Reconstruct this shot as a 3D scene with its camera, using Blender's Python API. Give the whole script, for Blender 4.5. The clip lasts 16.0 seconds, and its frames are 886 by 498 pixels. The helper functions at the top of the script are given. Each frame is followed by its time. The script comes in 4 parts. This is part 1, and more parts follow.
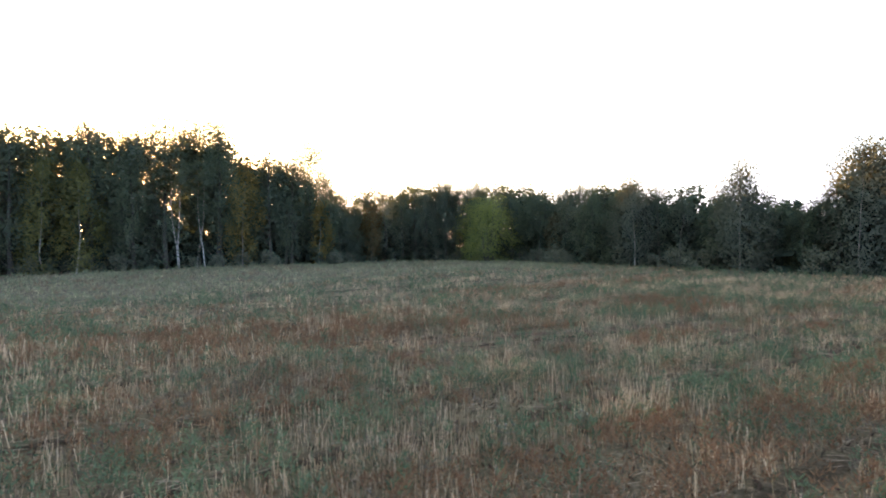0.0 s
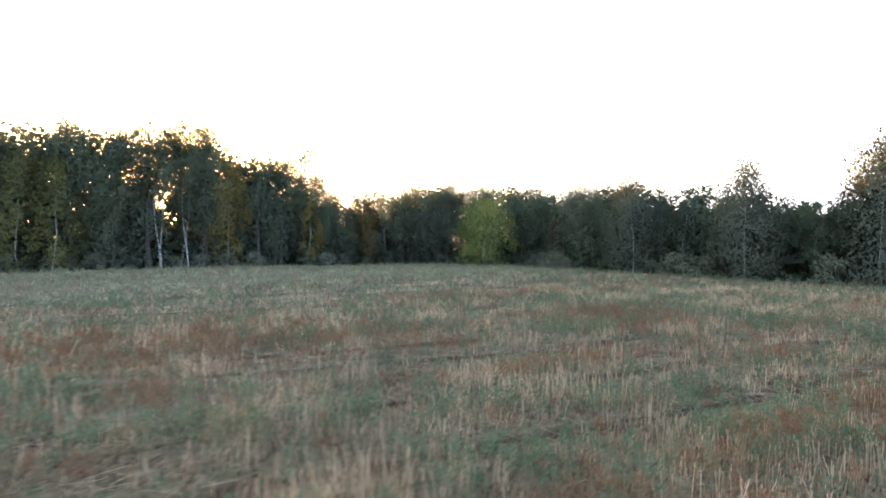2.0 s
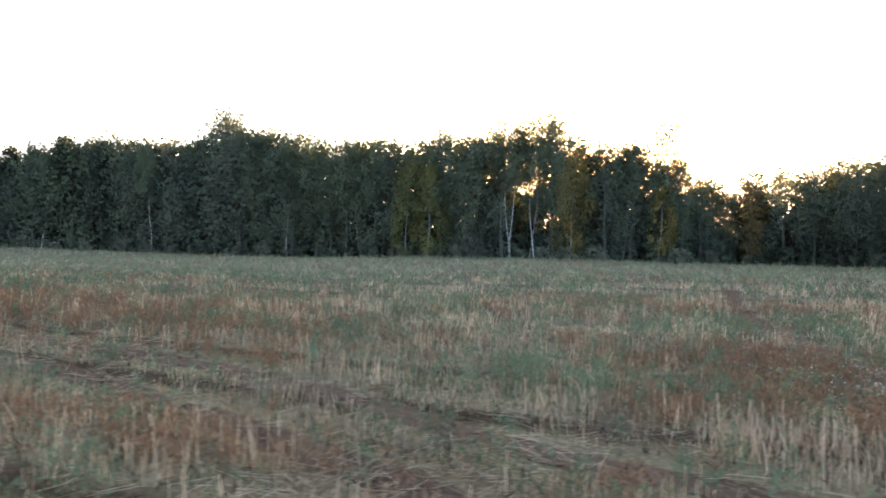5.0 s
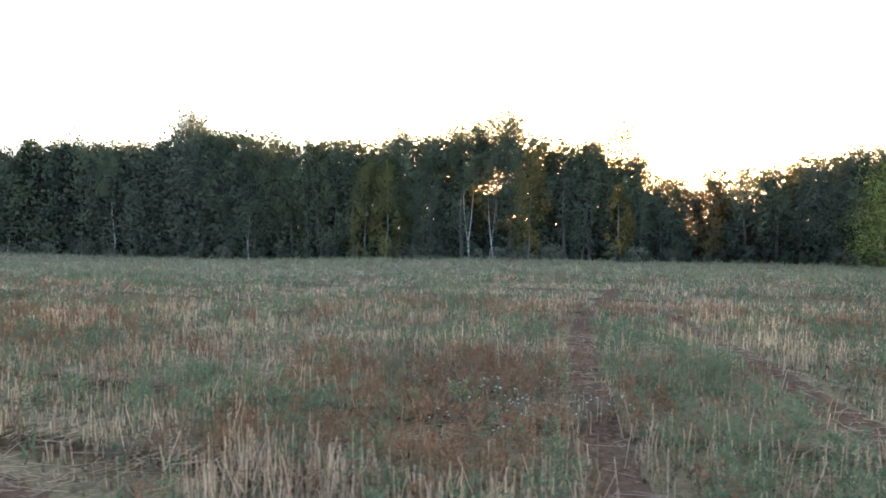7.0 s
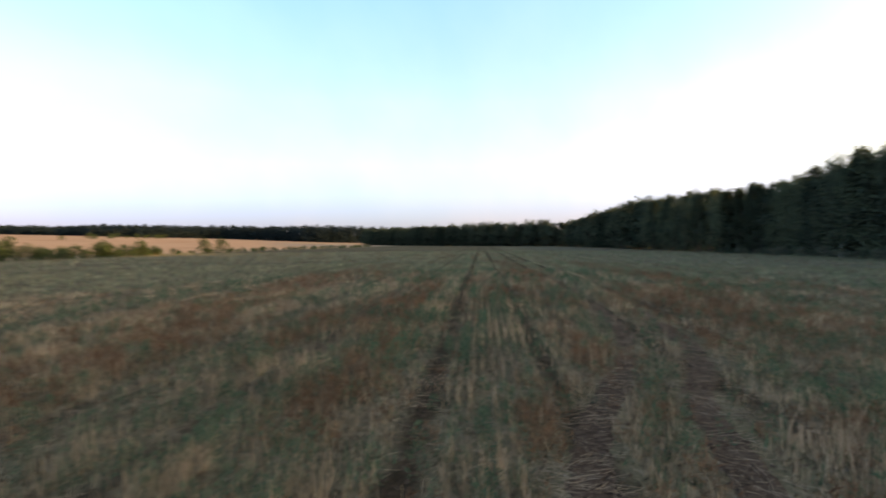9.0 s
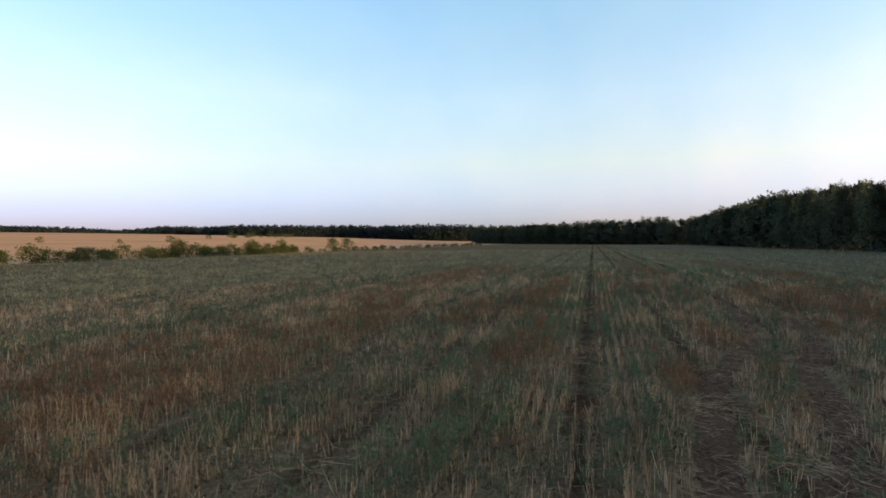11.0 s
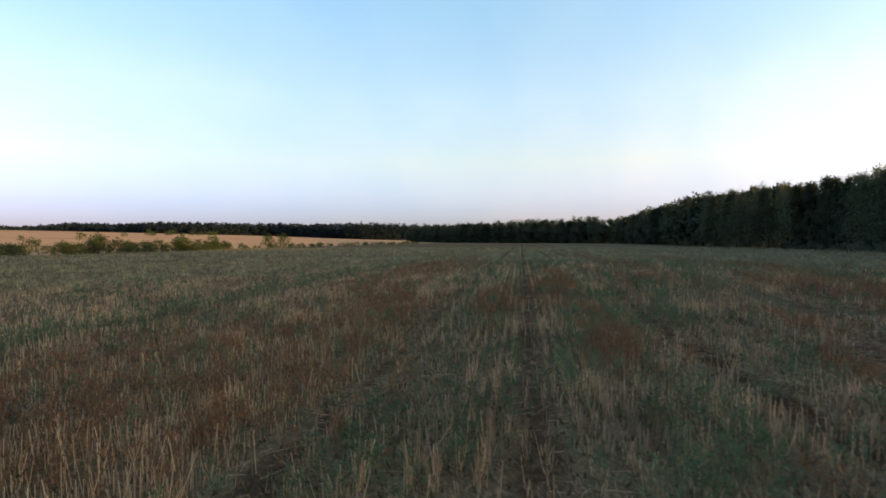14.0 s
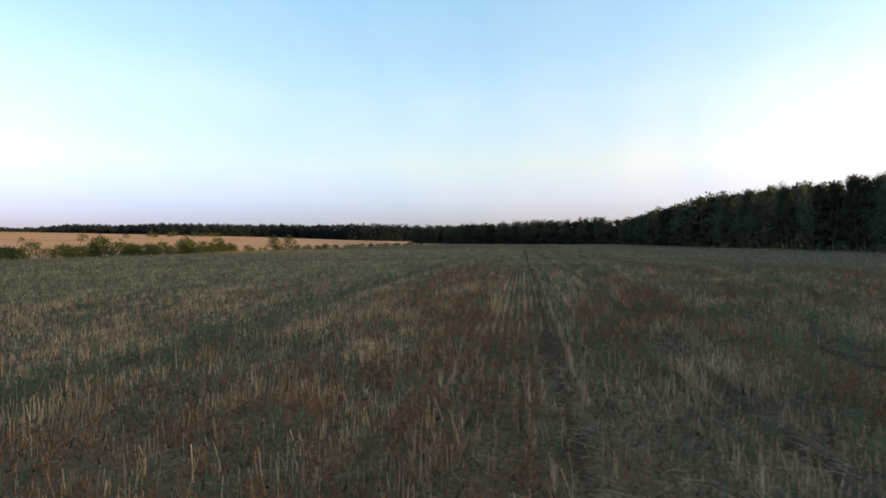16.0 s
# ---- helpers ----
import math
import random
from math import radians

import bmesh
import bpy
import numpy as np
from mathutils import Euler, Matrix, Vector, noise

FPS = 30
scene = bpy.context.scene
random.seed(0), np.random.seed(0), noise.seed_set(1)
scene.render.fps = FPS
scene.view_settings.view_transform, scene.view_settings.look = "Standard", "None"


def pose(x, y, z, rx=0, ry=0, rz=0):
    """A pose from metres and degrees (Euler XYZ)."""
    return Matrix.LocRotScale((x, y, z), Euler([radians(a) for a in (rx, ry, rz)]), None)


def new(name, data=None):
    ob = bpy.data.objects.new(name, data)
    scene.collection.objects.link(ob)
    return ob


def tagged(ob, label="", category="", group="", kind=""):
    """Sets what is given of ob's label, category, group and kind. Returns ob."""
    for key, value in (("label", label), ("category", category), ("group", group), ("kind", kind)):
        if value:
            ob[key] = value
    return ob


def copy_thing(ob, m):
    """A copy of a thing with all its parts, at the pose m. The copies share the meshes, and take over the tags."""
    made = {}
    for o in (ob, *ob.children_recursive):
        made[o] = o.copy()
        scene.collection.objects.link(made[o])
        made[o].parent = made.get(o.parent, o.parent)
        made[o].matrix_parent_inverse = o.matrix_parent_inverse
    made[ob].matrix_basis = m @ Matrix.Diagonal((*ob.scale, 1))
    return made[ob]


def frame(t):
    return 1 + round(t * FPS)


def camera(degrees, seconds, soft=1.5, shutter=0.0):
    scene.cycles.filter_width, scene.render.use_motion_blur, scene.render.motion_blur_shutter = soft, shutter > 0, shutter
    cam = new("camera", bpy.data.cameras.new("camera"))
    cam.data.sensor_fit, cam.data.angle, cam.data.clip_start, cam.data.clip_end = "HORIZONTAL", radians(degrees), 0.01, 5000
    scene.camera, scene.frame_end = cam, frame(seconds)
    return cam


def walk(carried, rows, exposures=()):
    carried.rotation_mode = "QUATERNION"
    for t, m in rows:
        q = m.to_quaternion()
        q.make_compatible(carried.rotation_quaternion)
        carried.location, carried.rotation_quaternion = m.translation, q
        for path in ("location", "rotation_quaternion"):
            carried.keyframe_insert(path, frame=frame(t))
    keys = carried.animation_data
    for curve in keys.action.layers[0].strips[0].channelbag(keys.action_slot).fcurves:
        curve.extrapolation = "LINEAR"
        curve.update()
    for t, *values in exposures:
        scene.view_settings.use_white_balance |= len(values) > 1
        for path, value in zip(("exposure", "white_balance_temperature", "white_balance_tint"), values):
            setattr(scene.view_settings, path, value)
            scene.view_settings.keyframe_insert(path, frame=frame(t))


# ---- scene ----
cam = camera(79.1, 16.0, soft=1.75, shutter=0.3)
ROWS = [
    (0.0, 0.000, 0.000, 2.250, 89.89, 0.36, -0.64),
    (0.5, 0.495, -0.045, 2.250, 89.70, 0.32, -2.81),
    (1.0, 1.192, 0.225, 2.205, 89.51, 0.17, -3.49),
    (1.2, 1.575, 0.562, 2.160, 89.61, 0.19, -3.58),
    (1.3, 1.777, 0.743, 2.138, 89.71, 0.16, -0.97),
    (1.4, 2.002, 0.945, 2.115, 89.81, 0.12, 2.53),
    (1.5, 2.250, 1.170, 2.115, 89.81, 0.13, 2.74),
    (2.0, 3.555, 2.700, 2.115, 90.32, -0.32, 2.56),
    (2.2, 4.117, 3.420, 2.160, 90.48, -0.49, 2.47),
    (2.5, 4.973, 4.545, 2.272, 90.73, -0.86, 6.99),
    (3.0, 6.435, 6.502, 2.317, 91.49, -1.03, 7.62),
    (3.1, 6.705, 6.840, 2.295, 91.39, -1.10, 7.95),
    (3.2, 6.953, 7.155, 2.272, 91.18, -1.18, 16.18),
    (3.3, 7.200, 7.447, 2.228, 90.97, -1.35, 23.51),
    (3.5, 7.695, 7.965, 2.138, 90.66, -1.40, 26.46),
    (3.6, 7.897, 8.168, 2.092, 90.44, -1.45, 29.98),
    (3.7, 8.100, 8.370, 2.048, 90.03, -1.50, 40.29),
    (3.8, 8.280, 8.550, 2.002, 89.61, -1.49, 49.61),
    (4.0, 8.640, 8.933, 1.958, 89.48, -1.54, 49.84),
    (4.5, 9.585, 10.148, 1.845, 89.59, -1.58, 49.12),
    (5.0, 10.440, 11.543, 1.733, 89.57, -1.48, 49.31),
    (6.0, 11.688, 13.438, 1.750, 89.59, -1.20, 49.42),
    (7.3, 12.800, 15.288, 1.850, 89.60, -0.84, 49.56),
    (7.5, 12.962, 15.388, 1.887, 89.61, -0.79, 49.58),
    (8.0, 13.575, 15.662, 2.075, 89.71, -0.71, 49.67),
    (8.1, 13.700, 15.725, 2.100, 89.63, -0.61, 56.57),
    (8.2, 13.838, 15.788, 2.125, 89.55, -0.50, 66.57),
    (8.5, 14.375, 16.000, 2.175, 89.37, -0.11, 93.55),
    (8.8, 15.000, 16.250, 2.212, 89.28, 0.18, 116.53),
    (9.2, 15.812, 16.600, 2.237, 89.30, 0.20, 131.50),
    (9.7, 16.750, 17.000, 2.263, 89.30, 0.30, 136.00),
    (10.5, 17.913, 17.427, 2.289, 89.35, 0.30, 136.80),
    (11.0, 18.304, 17.498, 2.305, 89.15, 0.30, 137.60),
    (11.5, 18.633, 17.368, 2.242, 89.15, 0.30, 138.20),
    (11.7, 18.742, 17.233, 2.203, 89.15, 0.25, 138.30),
    (11.8, 18.782, 17.151, 2.188, 89.10, 0.20, 134.50),
    (11.9, 18.823, 17.070, 2.172, 89.05, 0.10, 130.70),
    (12.0, 18.859, 16.983, 2.156, 89.05, 0.00, 128.80),
    (12.5, 18.939, 16.431, 2.023, 89.05, 0.10, 129.00),
    (13.0, 18.889, 15.790, 1.898, 89.15, 0.20, 129.60),
    (13.5, 18.772, 15.018, 1.805, 89.05, 0.20, 130.00),
    (14.0, 18.595, 14.174, 1.812, 89.05, 0.10, 130.30),
    (14.5, 18.412, 13.357, 1.852, 89.05, 0.10, 130.60),
    (15.0, 18.160, 12.422, 1.883, 89.15, 0.20, 130.10),
    (15.5, 17.933, 11.615, 1.852, 89.15, 0.10, 130.10),
    (16.0, 17.679, 10.757, 1.938, 89.15, 0.20, 130.40),
]

walk(cam, [(t, pose(x, y, z, rx, ry, rz)) for t, x, y, z, rx, ry, rz in ROWS],
     exposures=[(t, e, 14500 if t < 8.5 else 14900, 26 if t < 8.5 else 21) for t, e in ((0.0, 4.25), (1.0, 4.35), (1.6, 4.6), (2.5, 4.86), (3.2, 4.66), (5.0, 4.66), (8.2, 4.7), (9.1, 3.2), (10.3, 2.92), (16.0, 2.97))])

# ---- sky and sun: low evening sun behind the wood ----
SUN_YAW, SUN_UP = 31.0, 6.5
world = bpy.data.worlds.new("evening_sky")
scene.world = world
world.use_nodes = True
nt = world.node_tree
sky = nt.nodes.new("ShaderNodeTexSky")
sky.sky_type = "NISHITA"
sky.sun_disc = False
sky.sun_elevation = radians(SUN_UP)
sky.sun_rotation = radians(-SUN_YAW)
sky.air_density = 1.0
sky.dust_density = 0.5
sky.ozone_density = 3.0
# evening haze: a little less light and less yellow towards the horizon, alike all round
way = nt.nodes.new("ShaderNodeTexCoord")
split = nt.nodes.new("ShaderNodeSeparateXYZ")
nt.links.new(way.outputs["Generated"], split.inputs[0])
haze = nt.nodes.new("ShaderNodeValToRGB")
for at, c in ((0.06, (0.262, 0.340, 0.78)), (0.14, (0.50, 0.53, 0.70)), (0.25, (0.58, 0.685, 0.855)), (0.42, (0.49, 0.80, 1.0))):
    haze.color_ramp.elements.new(at).color = (*c, 1)
haze.color_ramp.elements[0].color = (0.152, 0.240, 0.88, 1)
haze.color_ramp.elements[5].color = (1.0, 0.97, 0.94, 1)
nt.links.new(split.outputs["Z"], haze.inputs[0])
veil = nt.nodes.new("ShaderNodeMix")
veil.data_type, veil.blend_type = "RGBA", "MULTIPLY"
veil.inputs[0].default_value = 1.0
nt.links.new(sky.outputs[0], veil.inputs[6])
nt.links.new(haze.outputs[0], veil.inputs[7])
# thin cirrus veils
lie = nt.nodes.new("ShaderNodeMapping")
lie.inputs["Rotation"].default_value = (radians(20), radians(35), radians(60))
lie.inputs["Scale"].default_value = (1.0, 3.0, 2.2)
nt.links.new(way.outputs["Generated"], lie.inputs[0])
wisp = nt.nodes.new("ShaderNodeTexNoise")
wisp.inputs["Scale"].default_value, wisp.inputs["Detail"].default_value, wisp.inputs["Roughness"].default_value = 1.6, 6.0, 0.55
nt.links.new(lie.outputs[0], wisp.inputs["Vector"])
thin = nt.nodes.new("ShaderNodeValToRGB")
thin.color_ramp.elements[0].position, thin.color_ramp.elements[0].color = 0.44, (0.97, 0.99, 1, 1)
thin.color_ramp.elements[1].position, thin.color_ramp.elements[1].color = 0.7, (1.13, 1.04, 1.0, 1)
nt.links.new(wisp.outputs["Fac"], thin.inputs[0])
cirrus = nt.nodes.new("ShaderNodeMix")
cirrus.data_type, cirrus.blend_type = "RGBA", "MULTIPLY"
cirrus.inputs[0].default_value = 1.0
nt.links.new(veil.outputs[2], cirrus.inputs[6])
nt.links.new(thin.outputs[0], cirrus.inputs[7])
# warm glow that grows towards the sun
facing = nt.nodes.new("ShaderNodeVectorMath")
facing.operation = "DOT_PRODUCT"
nt.links.new(way.outputs["Generated"], facing.inputs[0])
facing.inputs[1].default_value = (-math.sin(radians(SUN_YAW)) * math.cos(radians(SUN_UP)), math.cos(radians(SUN_YAW)) * math.cos(radians(SUN_UP)), math.sin(radians(SUN_UP)))
glow = nt.nodes.new("ShaderNodeValToRGB")
half_turn = nt.nodes.new("ShaderNodeMapRange")
half_turn.inputs["From Min"].default_value = -1.0
nt.links.new(facing.outputs["Value"], half_turn.inputs["Value"])
for at, c in ((0.12, (0.86, 0.85, 0.94)), (0.43, (0.96, 0.985, 0.97)), (0.72, (1.20, 1.02, 0.96))):
    glow.color_ramp.elements.new(at).color = (*c, 1)
glow.color_ramp.elements[0].color = (0.86, 0.85, 0.94, 1)
glow.color_ramp.elements[4].color = (1.65, 1.2, 0.82, 1)
nt.links.new(half_turn.outputs[0], glow.inputs[0])
warm = nt.nodes.new("ShaderNodeMix")
warm.data_type, warm.blend_type = "RGBA", "MULTIPLY"
warm.inputs[0].default_value = 1.0
nt.links.new(cirrus.outputs[2], warm.inputs[6])
nt.links.new(glow.outputs[0], warm.inputs[7])
nt.links.new(warm.outputs[2], nt.nodes["Background"].inputs[0])
nt.nodes["Background"].inputs[1].default_value = 0.12
lamp = bpy.data.lights.new("sun", "SUN")
lamp.energy, lamp.angle, lamp.color = 1.0, radians(0.5), (1.0, 0.72, 0.42)
sun = new("sun", lamp)
sun.matrix_world = pose(0, 0, 60, 90 - SUN_UP, 0, SUN_YAW + 180)

rng = np.random.default_rng(7)


# ---- materials ----
def nodes_of(name):
    m = bpy.data.materials.new(name)
    m.use_nodes = True
    t = m.node_tree
    return m, t, t.nodes["Principled BSDF"], t.nodes["Material Output"]


def ramp(t, stops, source):
    r = t.nodes.new("ShaderNodeValToRGB")
    while len(r.color_ramp.elements) < len(stops):
        r.color_ramp.elements.new(0.5)
    for e, (p, c) in zip(r.color_ramp.elements, stops):
        e.position, e.color = p, (*c, 1)
    t.links.new(source, r.inputs[0])
    return r.outputs[0]


def noise_at(t, scale, detail=4.0, stretch=(1, 1, 1), turn=0.0, rough=0.55):
    g = t.nodes.new("ShaderNodeNewGeometry")
    mp = t.nodes.new("ShaderNodeMapping")
    mp.vector_type = "TEXTURE"
    mp.inputs["Rotation"].default_value = (0, 0, radians(turn))
    mp.inputs["Scale"].default_value = stretch
    n = t.nodes.new("ShaderNodeTexNoise")
    n.inputs["Scale"].default_value, n.inputs["Detail"].default_value, n.inputs["Roughness"].default_value = scale, detail, rough
    t.links.new(g.outputs["Position"], mp.inputs[0])
    t.links.new(mp.outputs[0], n.inputs["Vector"])
    return n.outputs["Fac"]


def mixed(t, fac, a, b, blend="MIX"):
    m = t.nodes.new("ShaderNodeMix")
    m.data_type, m.blend_type = "RGBA", blend
    for s, v in ((m.inputs[0], fac), (m.inputs[6], a), (m.inputs[7], b)):
        if isinstance(v, (int, float)):
            s.default_value = v
        elif isinstance(v, tuple):
            s.default_value = (*v, 1)
        else:
            t.links.new(v, s)
    return m.outputs[2]


def bumped(t, p, height, strength, distance):
    b = t.nodes.new("ShaderNodeBump")
    b.inputs["Strength"].default_value, b.inputs["Distance"].default_value = strength, distance
    t.links.new(height, b.inputs["Height"])
    t.links.new(b.outputs[0], p.inputs["Normal"])


ROW_YAW = 122.0   # heading of the drilled rows
STRAIGHT_TRACKS = [(0.25, 0.16), (2.3, 0.18), (5.0, 0.2), (6.9, 0.19), (9.45, 0.27), (11.1, 0.25), (19.1, 0.2), (21.7, 0.26), (23.8, 0.26)]   # place across the rows, half width


def ground_material():
    m, t, p, _ = nodes_of("stubble_soil")
    grain = noise_at(t, 9.0, 6.0)
    soil = ramp(t, [(0.3, (0.018, 0.009, 0.0068)), (0.52, (0.055, 0.030, 0.022)), (0.74, (0.15, 0.086, 0.064))], grain)
    chaff = ramp(t, [(0.5, (0, 0, 0)), (0.62, (0.8, 0.8, 0.8))], noise_at(t, 34.0, 3.0, (1.0, 2.2, 1.0), ROW_YAW, 0.7))
    strewn = mixed(t, chaff, soil, (0.20, 0.122, 0.088))
    streak = noise_at(t, 1.0, 5.0, (0.9, 12.0, 1.0), ROW_YAW)
    g = t.nodes.new("ShaderNodeNewGeometry")
    across = t.nodes.new("ShaderNodeVectorMath")
    across.operation = "DOT_PRODUCT"
    across.inputs[1].default_value = (math.cos(radians(ROW_YAW)), math.sin(radians(ROW_YAW)), 0)
    t.links.new(g.outputs["Position"], across.inputs[0])
    # the half of the field towards the wood is greener
    side = t.nodes.new("ShaderNodeMapRange")
    side.inputs["From Min"].default_value, side.inputs["From Max"].default_value = 6.0, 26.0
    t.links.new(across.outputs["Value"], side.inputs["Value"])
    dry = ramp(t, [(0.34, (0.165, 0.152, 0.090)), (0.5, (0.260, 0.215, 0.132)), (0.66, (0.205, 0.160, 0.098))], streak)
    lush = ramp(t, [(0.34, (0.092, 0.098, 0.072)), (0.5, (0.150, 0.134, 0.098)), (0.66, (0.142, 0.102, 0.074))], streak)
    far = mixed(t, side.outputs[0], dry, lush)
    cover = t.nodes.new("ShaderNodeMapRange")
    cover.inputs["To Min"].default_value, cover.inputs["To Max"].default_value = 0.28, 0.68
    t.links.new(side.outputs[0], cover.inputs["Value"])
    col = mixed(t, cover.outputs[0], strewn, far)
    # bare, pressed soil in the straight wheel tracks, with ragged sides and painted stubble shade
    rag = noise_at(t, 1.3, 3.0)
    for at, half in STRAIGHT_TRACKS:
        off = t.nodes.new("ShaderNodeMath")
        off.operation = "SUBTRACT"
        t.links.new(across.outputs["Value"], off.inputs[0])
        off.inputs[1].default_value = at
        gap = t.nodes.new("ShaderNodeMath")
        gap.operation = "ABSOLUTE"
        t.links.new(off.outputs[0], gap.inputs[0])
        wander = t.nodes.new("ShaderNodeMath")
        wander.operation = "MULTIPLY_ADD"
        t.links.new(rag, wander.inputs[0])
        wander.inputs[1].default_value = 0.5
        t.links.new(gap.outputs[0], wander.inputs[2])
        near = t.nodes.new("ShaderNodeMapRange")
        near.inputs["From Min"].default_value, near.inputs["From Max"].default_value = half * 0.6 + 0.2, half * 1.1 + 0.3
        near.inputs["To Min"].default_value, near.inputs["To Max"].default_value = 0.65 if at < 4 or at > 20 else 0.85, 0.0
        t.links.new(wander.outputs[0], near.inputs["Value"])
        col = mixed(t, near.outputs[0], col, mixed(t, 0.55, soil, (0.022, 0.012, 0.009)))
    t.links.new(col, p.inputs["Base Color"])
    p.inputs["Roughness"].default_value = 0.95
    p.inputs["Specular IOR Level"].default_value = 0.0
    bumped(t, p, grain, 0.9, 0.06)
    return m


def bare_material():
    m, t, p, _ = nodes_of("pressed_soil")
    grain = noise_at(t, 14.0, 6.0, rough=0.7)
    soil = ramp(t, [(0.34, (0.034, 0.019, 0.014)), (0.5, (0.088, 0.050, 0.038)), (0.68, (0.19, 0.117, 0.089))], grain)
    t.links.new(mixed(t, ramp(t, [(0.4, (0, 0, 0)), (0.62, (0.7, 0.7, 0.7))], noise_at(t, 1.7, 3.0)), soil, (0.115, 0.070, 0.053)), p.inputs["Base Color"])
    p.inputs["Roughness"].default_value = 0.95
    p.inputs["Specular IOR Level"].default_value = 0.0
    bumped(t, p, grain, 1.0, 0.05)
    return m


def golden_material():
    m, t, p, _ = nodes_of("ripe_grass")
    a = noise_at(t, 0.05, 5.0, (1.0, 4.0, 1.0), 124)
    t.links.new(ramp(t, [(0.3, (0.30, 0.170, 0.108)), (0.5, (0.41, 0.245, 0.160)), (0.7, (0.335, 0.210, 0.138))], a), p.inputs["Base Color"])
    p.inputs["Roughness"].default_value = 0.95
    p.inputs["Specular IOR Level"].default_value = 0.0
    return m


def blade_material(name, colours, through_light=0.25, patchy=0.3):
    """Leaves and stalks: colour by piece, with slow variation over the ground, and some light through them."""
    m, t, p, out = nodes_of(name)
    g = t.nodes.new("ShaderNodeNewGeometry")
    n = len(colours)
    col = ramp(t, [(i / max(1, n - 1), c) for i, c in enumerate(colours)], g.outputs["Random Per Island"])
    slow = noise_at(t, 0.6, 3.0)
    col = mixed(t, patchy, col, ramp(t, [(0.35, (0.45, 0.45, 0.45)), (0.65, (1.5, 1.4, 1.2))], slow), "MULTIPLY")
    t.links.new(col, p.inputs["Base Color"])
    p.inputs["Roughness"].default_value = 0.7
    p.inputs["Specular IOR Level"].default_value = 0.0
    tr = t.nodes.new("ShaderNodeBsdfTranslucent")
    t.links.new(col, tr.inputs[0])
    mx = t.nodes.new("ShaderNodeMixShader")
    mx.inputs[0].default_value = through_light
    t.links.new(p.outputs[0], mx.inputs[1])
    t.links.new(tr.outputs[0], mx.inputs[2])
    t.links.new(mx.outputs[0], out.inputs[0])
    return m


def foliage_material(name, colours, through_light=0.35, patchy=0.25):
    """Crown leaves: shaded partly as one rounded crown, so that single leaves do not glitter."""
    m = blade_material(name, colours, through_light, patchy)
    t = m.node_tree
    where = t.nodes.new("ShaderNodeTexCoord")
    flat = t.nodes.new("ShaderNodeVectorMath")
    flat.operation = "MULTIPLY"
    flat.inputs[1].default_value = (1, 1, 0.06)
    t.links.new(where.outputs["Object"], flat.inputs[0])
    world_way = t.nodes.new("ShaderNodeVectorTransform")
    world_way.vector_type, world_way.convert_from, world_way.convert_to = "VECTOR", "OBJECT", "WORLD"
    t.links.new(flat.outputs[0], world_way.inputs[0])
    unit = t.nodes.new("ShaderNodeVectorMath")
    unit.operation = "NORMALIZE"
    t.links.new(world_way.outputs[0], unit.inputs[0])
    g = t.nodes.new("ShaderNodeNewGeometry")
    own = t.nodes.new("ShaderNodeVectorMath")
    own.operation = "MULTIPLY_ADD"
    own.inputs[1].default_value = (0.1, 0.1, 0.1)
    t.links.new(g.outputs["Normal"], own.inputs[0])
    t.links.new(unit.outputs[0], own.inputs[2])
    n = t.nodes.new("ShaderNodeVectorMath")
    n.operation = "NORMALIZE"
    t.links.new(own.outputs[0], n.inputs[0])
    for node in t.nodes:
        if node.type in ("BSDF_PRINCIPLED", "BSDF_TRANSLUCENT"):
            t.links.new(n.outputs[0], node.inputs["Normal"])
    return m


def bark_material(name, light, dark, scale, stretch):
    m, t, p, _ = nodes_of(name)
    a = noise_at(t, scale, 4.0, stretch)
    t.links.new(ramp(t, [(0.36, dark), (0.48, light), (0.8, light)], a), p.inputs["Base Color"])
    p.inputs["Roughness"].default_value = 0.85
    bumped(t, p, a, 0.5, 0.02)
    return m


SOIL, BARE, GOLD = ground_material(), bare_material(), golden_material()
STRAW = blade_material("straw_stalks", [(0.169, 0.095, 0.064), (0.517, 0.317, 0.224), (0.771, 0.507, 0.369), (0.249, 0.158, 0.105), (0.655, 0.418, 0.299), (0.401, 0.285, 0.183)], 0.2, 0.5)
GREEN = blade_material("green_weed_leaves", [(0.052, 0.089, 0.057), (0.082, 0.131, 0.084), (0.139, 0.179, 0.107), (0.066, 0.113, 0.077)], 0.25, 0.4)
WITHERED = blade_material("withered_leaves", [(0.130, 0.090, 0.072), (0.190, 0.140, 0.112), (0.110, 0.088, 0.070), (0.150, 0.130, 0.092)], 0.2, 0.3)
# duller copies of the near plants' colours, so distance is painted in
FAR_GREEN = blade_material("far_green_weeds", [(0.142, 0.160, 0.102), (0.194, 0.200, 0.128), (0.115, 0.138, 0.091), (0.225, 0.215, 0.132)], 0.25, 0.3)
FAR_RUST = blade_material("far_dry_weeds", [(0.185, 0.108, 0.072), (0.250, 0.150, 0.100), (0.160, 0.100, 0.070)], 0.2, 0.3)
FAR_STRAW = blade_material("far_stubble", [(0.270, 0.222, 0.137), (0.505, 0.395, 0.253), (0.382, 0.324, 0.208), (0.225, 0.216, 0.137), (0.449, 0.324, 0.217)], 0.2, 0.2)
RUST = blade_material("rust_weed_stems", [(0.176, 0.072, 0.045), (0.244, 0.108, 0.066), (0.301, 0.158, 0.099), (0.134, 0.066, 0.043)], 0.15, 0.3)
